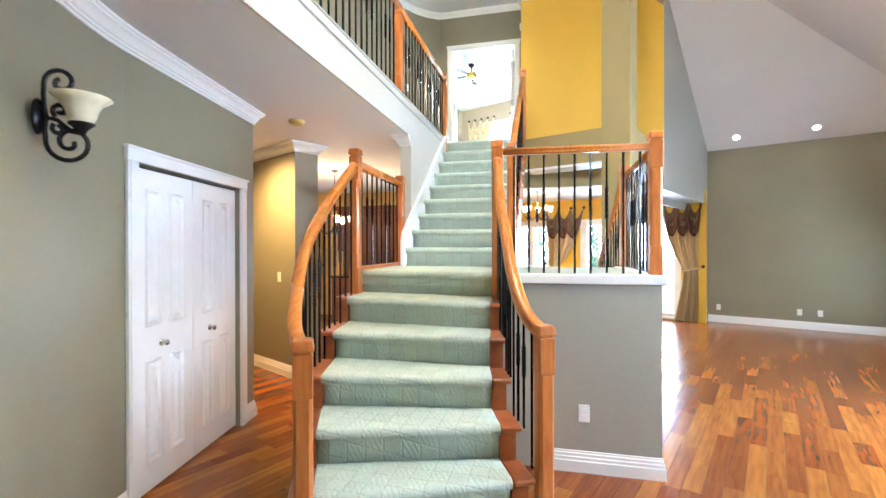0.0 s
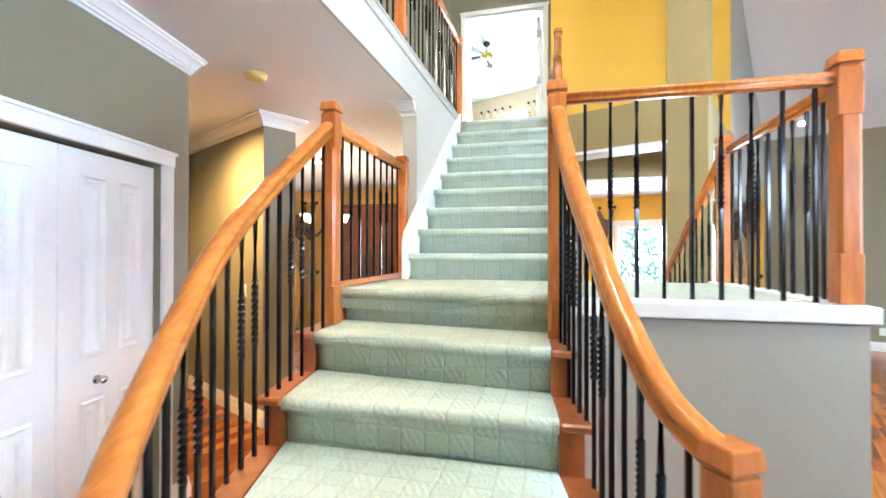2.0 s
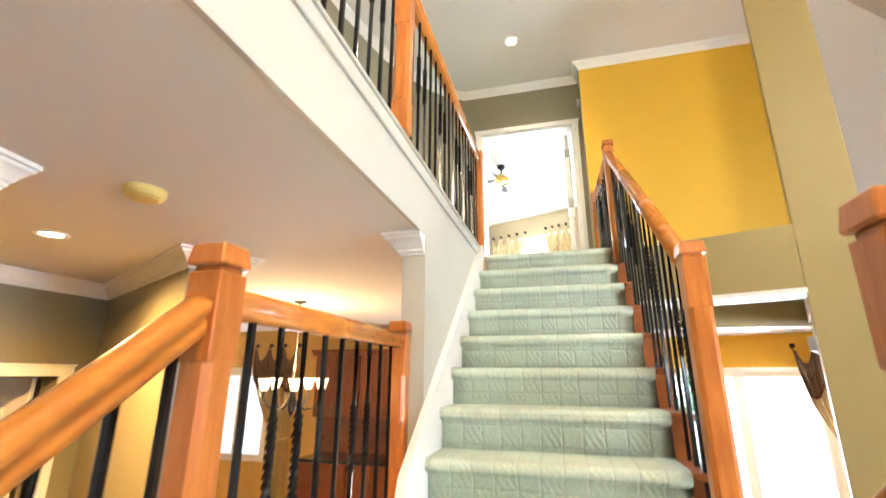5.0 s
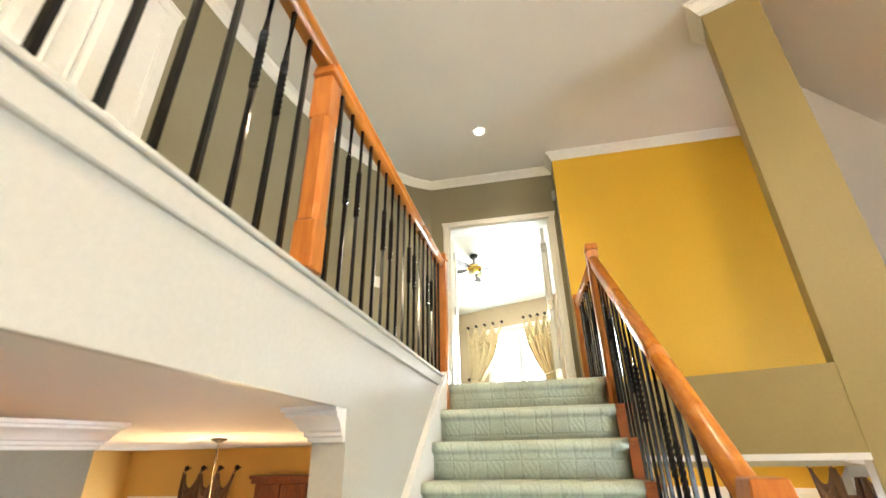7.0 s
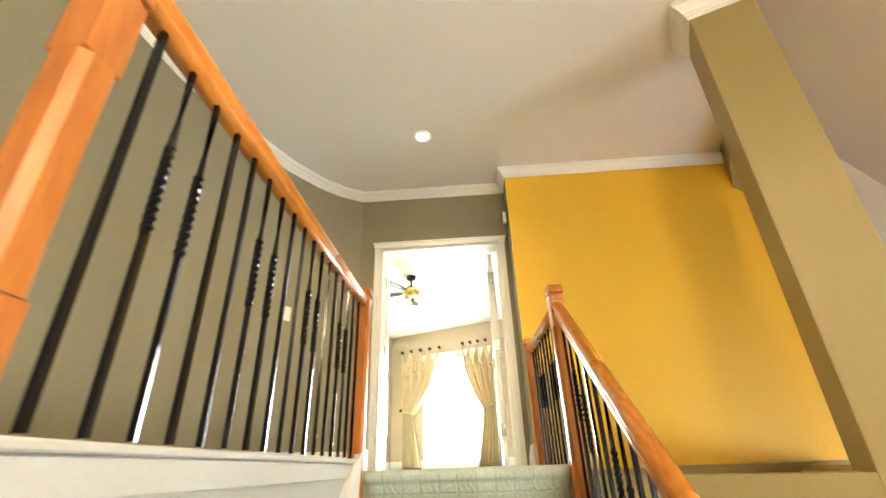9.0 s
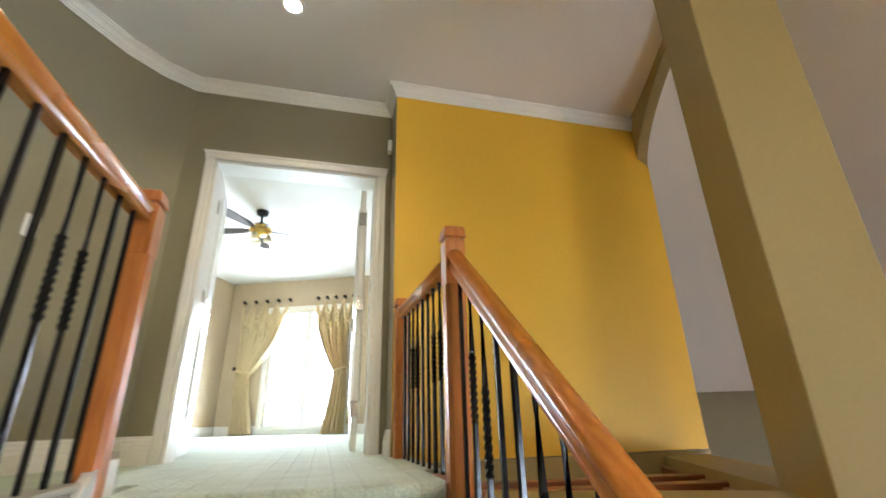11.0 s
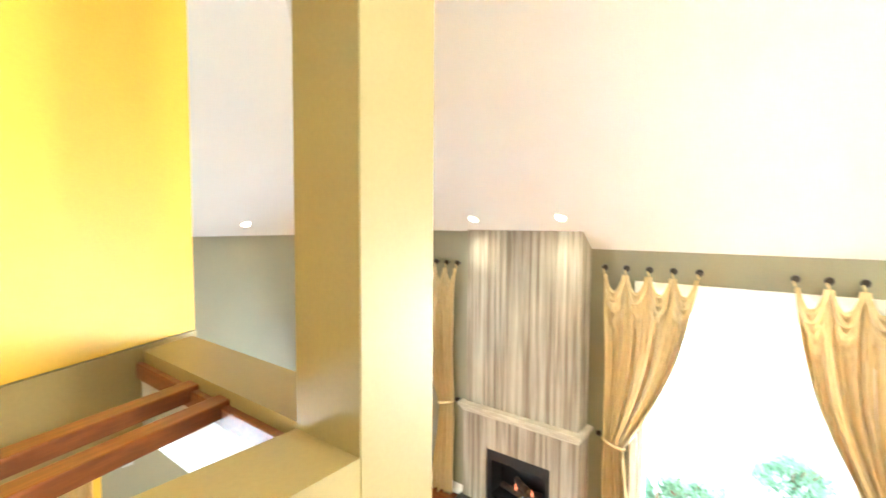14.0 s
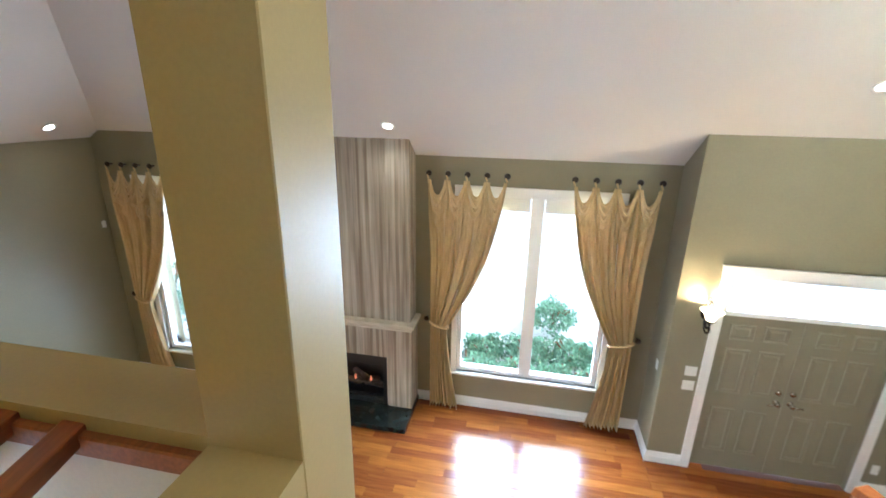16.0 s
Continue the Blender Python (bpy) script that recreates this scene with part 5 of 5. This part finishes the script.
# ---------------------------------------------------------------- lamps
def scroll(cx, cz, r0, r1, a0, a1, n=26):
    return [(cx + (r0 + (r1 - r0) * i / n) * math.cos(radians(a0 + (a1 - a0) * i / n)), cz + (r0 + (r1 - r0) * i / n) * math.sin(radians(a0 + (a1 - a0) * i / n))) for i in range(n + 1)]


def sconce(m, label, lit):
    """Wall lamp: iron plate and scrolls in the plane out from the wall (room at -y), bell glass opening upward."""
    ob = thing("wall_lamp", label, "wall lamp", m)
    bm = bmesh.new()
    lathe(bm, [(0.055, 0), (0.055, 0.008), (0.04, 0.018), (0.018, 0.024), (0.002, 0.026)], 20, pose(0, 0, 0, 90) @ Matrix.Diagonal((0.75, 1.35, 1, 1)))
    finish(bm, 0, True)
    part("back_plate", bm, IRON, ob, "oval iron back plate")
    for pts, nm in (([(0.012, 0.0), (0.004, 0.05), (0.002, 0.10)] + scroll(0.062, 0.145, 0.058, 0.012, 185, -250), "upper_scroll"),
                    ([(0.012, 0.0), (0.006, -0.05)] + scroll(0.095, -0.10, 0.087, 0.012, 172, 172 + 560, 34), "lower_scroll"),
                    (scroll(0.060, 0.030, 0.030, 0.008, 235, -140), "middle_scroll"), (scroll(0.055, -0.045, 0.026, 0.007, 130, 470), "middle_scroll")):
        bm = bmesh.new()
        tube(bm, [(0.0, -0.02 - a, b) for a, b in pts], 0.0095, 8)
        finish(bm, 0, True)
        part(nm, bm, IRON, ob)
    bm = bmesh.new()
    tube(bm, [(0, -0.02, 0.0), (0, -0.07, -0.01), (0, -0.12, -0.055), (0, -0.152, -0.06)], 0.009, 8)
    finish(bm, 0, True)
    part("arm", bm, IRON, ob)
    bm = bmesh.new()
    lathe(bm, [(0.004, -0.07), (0.014, -0.062), (0.022, -0.045), (0.045, -0.026), (0.047, -0.018), (0.04, -0.016)], 18, pose(0, -0.155, 0))
    finish(bm, 0, True)
    part("cup", bm, IRON, ob)
    bm = bmesh.new()
    lathe(bm, [(0.036, 0.0), (0.047, 0.022), (0.056, 0.052), (0.074, 0.084), (0.106, 0.108), (0.103, 0.112), (0.069, 0.088), (0.050, 0.054), (0.03, 0.010)], 28, pose(0, -0.155, -0.02))
    finish(bm, 0, True)
    part("shade", bm, LAMPGLASS if lit else LAMPOFF, ob, "bell shaped alabaster glass shade")
    return ob


sconce(pose(-1.175, 2.255, 2.03, 0, 0, 118), "black iron scroll wall lamp with alabaster bell shade, unlit", False)
sconce(EM @ Matrix.Translation((-4.14, 0, 1.93)), "dark iron scroll wall lamp with lit alabaster shade", True)


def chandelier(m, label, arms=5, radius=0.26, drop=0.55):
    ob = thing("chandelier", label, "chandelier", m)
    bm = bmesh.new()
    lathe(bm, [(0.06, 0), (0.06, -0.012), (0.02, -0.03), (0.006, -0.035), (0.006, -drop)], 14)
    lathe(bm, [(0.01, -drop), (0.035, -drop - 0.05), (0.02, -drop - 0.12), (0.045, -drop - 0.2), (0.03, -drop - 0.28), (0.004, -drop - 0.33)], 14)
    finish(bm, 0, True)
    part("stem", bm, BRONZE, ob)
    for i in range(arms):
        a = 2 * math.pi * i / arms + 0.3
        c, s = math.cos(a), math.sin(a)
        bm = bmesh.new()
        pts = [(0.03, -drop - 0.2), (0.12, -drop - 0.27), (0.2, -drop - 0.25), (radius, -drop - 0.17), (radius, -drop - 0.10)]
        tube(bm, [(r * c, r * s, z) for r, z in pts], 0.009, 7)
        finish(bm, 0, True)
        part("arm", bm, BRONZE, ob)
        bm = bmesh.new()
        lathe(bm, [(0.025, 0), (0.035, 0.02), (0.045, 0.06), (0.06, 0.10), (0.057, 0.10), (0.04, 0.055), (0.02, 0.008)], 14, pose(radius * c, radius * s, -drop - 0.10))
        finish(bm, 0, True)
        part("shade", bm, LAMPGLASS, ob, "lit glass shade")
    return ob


chandelier(pose(-2.395, 7.215, CEIL_LOW), "dark bronze kitchen chandelier with five lit shades", drop=0.72)
chandelier(pose(*gw(-3.3, 9.3).to_2d(), 2.60), "dark bronze dining chandelier with lit shades", drop=0.30)


# added and never in view: only gives the foyer bulb a holder
chandelier(pose(0.72, 2.75, 5.50), "unseen bronze foyer chandelier, added for warm light on ceiling and column", radius=0.32, drop=0.70)


def downlight(m, label="lit recessed ceiling downlight with white trim"):
    ob = thing("downlight", label, "downlight", m, "recessed downlights")
    bm = bmesh.new()
    lathe(bm, [(0.075, 0.0), (0.075, -0.006), (0.055, -0.008), (0.05, 0.0)], 20)
    finish(bm, 0, True)
    part("trim_ring", bm, WHITE, ob)
    bm = bmesh.new()
    lathe(bm, [(0.05, -0.002), (0.05, -0.004), (0.001, -0.006)], 16)
    finish(bm, 0, True)
    part("lens", bm, CANGLOW, ob, "glowing lens")


for u, v in ((-0.12, 11.28), (1.05, 11.28), (2.0, 11.28), (2.42, 7.48), (2.44, 8.59), (1.82, 3.54)):
    z1, z2 = EAVE + SLOPE * (U_WIN - u), 3.42 + SLOPE * (V_FAR - v)
    tilt = pose(0, 0, 0, 0, math.degrees(math.atan(SLOPE)), 0) if z1 < z2 else pose(0, 0, 0, -math.degrees(math.atan(SLOPE)), 0, 0)
    downlight(GM @ Matrix.Translation((u, v, min(z1, z2))) @ tilt)
for x, y, z in ((-0.29, 7.5, CEIL_UP), (-2.43, 4.99, CEIL_LOW), (-2.6, 7.4, CEIL_LOW), (-1.3, 8.6, CEIL_LOW), (0.6, 10.0, 2.60), (2.6, 10.4, 2.60)):
    downlight(pose(x, y, z))

# ceiling fan in the bedroom
fan = thing("ceiling_fan", "bedroom ceiling fan with dark blades and brass body", "ceiling fan", pose(-0.78, 10.4, CEIL_UP - 0.04))
bm = bmesh.new()
lathe(bm, [(0.07, 0), (0.06, -0.05), (0.014, -0.06), (0.014, -0.16), (0.08, -0.17), (0.08, -0.18)], 16)
finish(bm, 0, True)
part("mount", bm, BLACK, fan, "black ceiling mount")
bm = bmesh.new()
lathe(bm, [(0.08, -0.18), (0.12, -0.2), (0.12, -0.25), (0.06, -0.29), (0.02, -0.31)], 20)
finish(bm, 0, True)
part("motor", bm, material("polished_brass", (0.7, 0.5, 0.15), 0.25, 1.0), fan, "brass motor housing")
for i in range(5):
    bm = bmesh.new()
    m_ = pose(0, 0, -0.23, 0, 0, 72 * i + 20) @ pose(0, 0, 0, 10)
    prism(bm, [(0.11, -0.02), (0.2, -0.05), (0.55, -0.065), (0.6, -0.04), (0.6, 0.04), (0.55, 0.065), (0.2, 0.05), (0.11, 0.02)], -0.004, 0.004, m_)
    finish(bm)
    part("blade", bm, BRONZE, fan, "dark wood blade")
for i in range(3):
    bm = bmesh.new()
    a = math.radians(120 * i)
    lathe(bm, [(0.02, 0), (0.045, -0.05), (0.05, -0.08), (0.03, -0.085)], 12, pose(0.09 * math.cos(a), 0.09 * math.sin(a), -0.29))
    finish(bm, 0, True)
    part("shade", bm, LAMPOFF, fan, "small glass shade")

# ---------------------------------------------------------------- small wall things
def wall_plate(name, m, label, category, holes=2, w=0.072, h=0.115):
    ob = thing(name, label, category, m, category + " plates")
    bm = bmesh.new()
    cube(bm, -w / 2, w / 2, -0.006, 0, -h / 2, h / 2)
    finish(bm, 0.002)
    part("plate", bm, PLATE, ob)
    for i in range(holes):
        bm = bmesh.new()
        if category == "outlet":
            cube(bm, -0.017, 0.017, -0.009, -0.006, -0.036 + i * 0.042, -0.006 + i * 0.042)
        else:
            c = (i - (holes - 1) / 2) * 0.046
            cube(bm, c - 0.016, c + 0.016, -0.010, -0.006, -0.033, 0.033)
        finish(bm, 0.001)
        part("socket" if category == "outlet" else "rocker", bm, PLATE, ob)
    return ob


FM = GM @ Matrix.Translation((0, V_FAR, 0))
for u in (-0.43, 0.83, 1.12):
    wall_plate("outlet", FM @ Matrix.Translation((u, 0, 0.30)), "white double wall outlet", "outlet")
wall_plate("outlet", pose(1.07, 3.97, 0.39), "white double wall outlet on the half wall", "outlet")
wall_plate("light_switch", EM @ Matrix.Translation((-4.15, 0, 1.235)), "white double rocker switch beside the entry door", "switch", 2, 0.118)
wall_plate("light_switch", EM @ Matrix.Translation((-4.15, 0, 1.06)), "white double rocker switch beside the entry door", "switch", 2, 0.118)
wall_plate("outlet", EM @ Matrix.Translation((-2.2, 0, 0.32)), "white wall outlet beside the entry door", "outlet")
wall_plate("light_switch", GM @ pose(2.6, 4.43, 1.16, 0, 0, 180), "white rocker switch in the window recess", "switch", 1)
wall_plate("light_switch", PM @ pose(0.35, 0, 1.15, 0, 0, 180), "white rocker switch on the passage wall", "switch", 1)
wall_plate("thermostat", FM @ Matrix.Translation((2.58, 0, 2.3)), "small white sensor on the far wall", "sensor", 1, 0.06, 0.09)
wall_plate("light_switch", pose(-1.43, 7.87, 4.13, 0, 0, 58), "white rocker switch on the upper hall wall", "switch", 1)
bm = bmesh.new()
cube(bm, 0.384, 0.418, 8.24, 8.30, 5.06, 5.16)
finish(bm, 0.008, False, 2)
single("motion_sensor", bm, PLATE, "small white motion sensor high on the wall", "sensor")
smoke = thing("smoke_detector", "yellowed round smoke detector on the ceiling", "smoke detector", pose(-1.48, 4.66, CEIL_LOW))
bm = bmesh.new()
lathe(bm, [(0.072, 0), (0.072, -0.018), (0.066, -0.032), (0.05, -0.04), (0.002, -0.042)], 24)
finish(bm, 0, False)
part("body", bm, YELLOWED, smoke)
bm = bmesh.new()
lathe(bm, [(0.075, 0.0), (0.075, -0.006), (0.07, -0.007)], 24)
finish(bm)
part("base", bm, YELLOWED, smoke)
vent = thing("floor_vent", "white metal wall register in the baseboard", "vent", FM @ Matrix.Translation((1.25, -0.02, 0.03)))
bm = bmesh.new()
cube(bm, -0.16, 0.16, -0.006, 0.0, 0.0, 0.07)
finish(bm, 0.002)
part("frame", bm, WHITE, vent)

# ---------------------------------------------------------------- open wooden rafters
ledge = thing("ledger_board", "dark stained ledger board along the painted beam", "beam", GM)
bm = bmesh.new()
cube(bm, -1.226, -1.187, 6.90, 8.36, 2.795, 2.875)
finish(bm, 0.006)
part("board", bm, BEAMWOOD, ledge)
ledge2 = thing("ledger_board", "dark stained ledger board along the stair side", "beam")
bm = bmesh.new()
cube(bm, 0.56, 0.605, 6.95, 7.72, 2.80, 2.90)
finish(bm, 0.006)
part("board", bm, BEAMWOOD, ledge2)
for (xa, ya), (xb, yb) in (((1.845, 7.26), (0.60, 7.44)), ((1.95, 7.51), (0.60, 7.68))):
    L_ = math.hypot(xb - xa, yb - ya)
    rf = thing("rafter", "dark stained open ceiling rafter", "rafter", pose(xa, ya, 2.80, 0, 0, math.degrees(math.atan2(yb - ya, xb - xa))), "open rafters")
    bm = bmesh.new()
    cube(bm, 0.0, L_, -0.045, 0.045, 0.03, 0.095)
    finish(bm, 0.008, False, 2)
    part("timber", bm, BEAMWOOD, rf)

# ---------------------------------------------------------------- kitchen cabinets
def cabinet(m, w, d, h, label, doors=2, glass=False, mat=None):
    ob = thing("kitchen_cabinet", label, "cabinet", m, "kitchen cabinets")
    mat = mat or CABWOOD
    bm = bmesh.new()
    cube(bm, 0, w, 0, d, 0, h)
    finish(bm, 0.003)
    part("body", bm, mat, ob)
    dw = w / doors
    for i in range(doors):
        bm = bmesh.new()
        cube(bm, i * dw + 0.006, (i + 1) * dw - 0.006, -0.02, 0, 0.006, h - 0.006)
        cube(bm, i * dw + 0.075, (i + 1) * dw - 0.075, -0.027, -0.02, 0.075, h - 0.075)
        finish(bm, 0.005)
        o = part("door", bm, mat, ob)
        bm = bmesh.new()
        hx = (i + 1) * dw - 0.04 if i % 2 == 0 else i * dw + 0.04
        tube(bm, [(hx, -0.02, 0.08), (hx, -0.045, 0.085), (hx, -0.045, 0.17), (hx, -0.02, 0.175)], 0.005, 6)
        finish(bm, 0, True)
        part("handle", bm, CHROME, o, "satin metal pull")
    return ob


for i in range(2):
    cabinet(pose(-3.55 + i * 0.72, BACK - 0.36, 1.42), 0.70, 0.35, 0.86, "cherry wood upper kitchen cabinet")
    cabinet(pose(-3.55 + i * 0.72, BACK - 0.62, 0.0), 0.70, 0.61, 0.87, "cherry wood base kitchen cabinet")
bm = bmesh.new()
cube(bm, -3.58, -2.10, BACK - 0.65, BACK, 0.87, 0.91)
finish(bm, 0.005)
single("worktop", bm, SLATE, "dark stone kitchen worktop on cherry cabinets", "worktop")
bm = bmesh.new()
cube(bm, -3.58, -2.10, BACK - 0.03, BACK - 0.004, 0.91, 1.42)
finish(bm)
single("backsplash", bm, CABWOOD, "dark wood panel between the kitchen cabinets", "panel")
bm = bmesh.new()
cube(bm, -3.60, -2.08, BACK - 0.40, BACK, 2.28, 2.36)
cube(bm, -3.62, -2.06, BACK - 0.42, BACK, 2.33, 2.37)
finish(bm, 0.006)
single("cabinet_cornice", bm, CABWOOD, "cherry wood cornice over the kitchen cabinets", "cornice")

# ---------------------------------------------------------------- outdoors
bm = bmesh.new()
cube(bm, -400, 400, -400, 400, -0.75, -0.65)
setting("ground", bm, PATIO, "pale sunlit paving and ground outside")
# glowing walls added far off so the outdoors reads as blown-out white
SHINE = glowing("glowing_backdrop", (1.0, 1.0, 0.98), 3.0, (0.8, 0.8, 0.8))
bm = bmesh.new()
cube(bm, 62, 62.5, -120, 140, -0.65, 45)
setting("backdrop_front", bm, SHINE, "plain glowing backdrop for the overexposed view from the front windows", GM)
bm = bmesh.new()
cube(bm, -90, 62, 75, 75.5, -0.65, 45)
setting("backdrop_back", bm, SHINE, "plain glowing backdrop for the overexposed view from the back windows", GM)


def shrub(u, v, w, h, seed, m=GM, base=-0.65, leaf=1.0):
    rnd = random.Random(seed)
    ob = thing("shrub", "leafy green garden shrub outside the window", "shrub", m @ Matrix.Translation((u, v, base)), "garden shrubs")
    bm = bmesh.new()
    for k in range(6):
        a = rnd.uniform(0, 6.28)
        r = rnd.uniform(0.1, 0.35) * w
        tube(bm, [(0, 0, 0), (r * 0.4 * math.cos(a), r * 0.4 * math.sin(a), h * 0.4), (r * math.cos(a), r * math.sin(a), h * 0.8)], 0.012, 5)
    finish(bm)
    part("stem", bm, BEAMWOOD, ob)
    verts, faces = [], []
    for k in range(1500):
        a, b = rnd.uniform(0, 6.28), math.acos(rnd.uniform(-0.3, 1))
        q = rnd.uniform(0.55, 1.0) * (0.8 + 0.25 * math.sin(3 * a + seed) * math.sin(2 * b))
        c = Vector((q * w / 2 * math.sin(b) * math.cos(a), q * w / 2 * math.sin(b) * math.sin(a), h * 0.35 + q * h * 0.65 * math.cos(b)))
        e = Euler((rnd.uniform(0, 6), rnd.uniform(0, 6), rnd.uniform(0, 6))).to_matrix()
        s = rnd.uniform(0.03, 0.055) * leaf
        n = len(verts)
        for x, y in ((-1, 0), (0, -0.5), (1, 0), (0, 0.5)):
            verts.append(c + e @ Vector((x * s, y * s, 0.15 * s * abs(x))))
        faces.append((n, n + 1, n + 2, n + 3))
    me = bpy.data.meshes.new("foliage")
    me.from_pydata([tuple(v) for v in verts], [], faces)
    me.materials.append(LEAF)
    f = new("foliage", me)
    f.parent = ob
    return ob


rs = random.Random(5)
beds = [(4.3 + rs.uniform(-0.15, 0.15), 7.9 - 0.55 * k, rs.uniform(0.95, 1.2), rs.uniform(0.5, 0.68)) for k in range(8)]
beds += [(5.1 + rs.uniform(-0.2, 0.2), 7.4 - 0.8 * k, rs.uniform(0.9, 1.2), rs.uniform(0.45, 0.6)) for k in range(5)]
beds += [(6.6, 5.35, 1.3, 0.75), (4.2, 12.4, 1.4, 2.1), (4.0, 11.3, 1.2, 1.2), (4.6, 13.6, 1.5, 2.6)]
for i, (u, v, w, h) in enumerate(beds):
    shrub(u, v, w, h, 20 + i)
for i, (u, v, w, h) in enumerate(((-5.9, 18.5, 2.6, 5.3), (-4.6, 19.2, 2.4, 5.0), (-7.6, 20.0, 3.0, 5.6))):
    shrub(u, v, w, h, 60 + i, leaf=1.9)

# ---------------------------------------------------------------- hardwood strips, laid along the great room
def on_floor(u, v):
    p = gw(u, v)
    if u > U_WIN or v > V_FAR or p.y < SOUTH:
        return False
    if v < 4.5 and u > U_ENTRY:
        return False
    if p.x < -1.95 and p.y < 3.4:
        return False
    if p.x < -6 or (p.x < -0.5 and p.y > 10.0):
        return False
    return True


rnd = random.Random(7)
PW, GAP = 0.105, 0.0008
LENGTHS = [0.28, 0.42, 0.55, 0.70, 0.88, 1.05]
plank_mesh = {}
for L_ in LENGTHS:
    bm = bmesh.new()
    cube(bm, -PW / 2 + GAP, PW / 2 - GAP, GAP, L_ - GAP, -0.006, 0.0)
    for vtx in bm.verts:
        if vtx.co.z > -0.001:
            vtx.co.x *= 0.993
    finish(bm)
    plank_mesh[L_] = to_mesh("plank", bm, PLANKS)
rest = bmesh.new()
singles = 0
u = -9.0
while u < U_WIN:
    v = -2.5 - rnd.random()
    while v < V_FAR:
        L_ = rnd.choice(LENGTHS)
        if (on_floor(u, v) or on_floor(u, v + L_)) and gw(u, v).y > SOUTH - 0.15:
            near = -0.75 < u < 2.2 and 3.4 < v < 8.2
            if near and singles < 300:
                singles += 1
                ob = new("plank", plank_mesh[L_])
                ob.parent = floor
                ob.matrix_basis = GM @ Matrix.Translation((u, v, 0))
            else:
                cube(rest, u - PW / 2 + GAP, u + PW / 2 - GAP, v + GAP, v + L_ - GAP, -0.006, 0.0)
        v += L_
    u += PW
finish(rest)
ob = new("hardwood_strips", to_mesh("hardwood_strips", rest, PLANKS))
ob.parent = floor
ob.matrix_basis = GM
tagged(ob, "glossy cherry hardwood strips", kind="stuff")
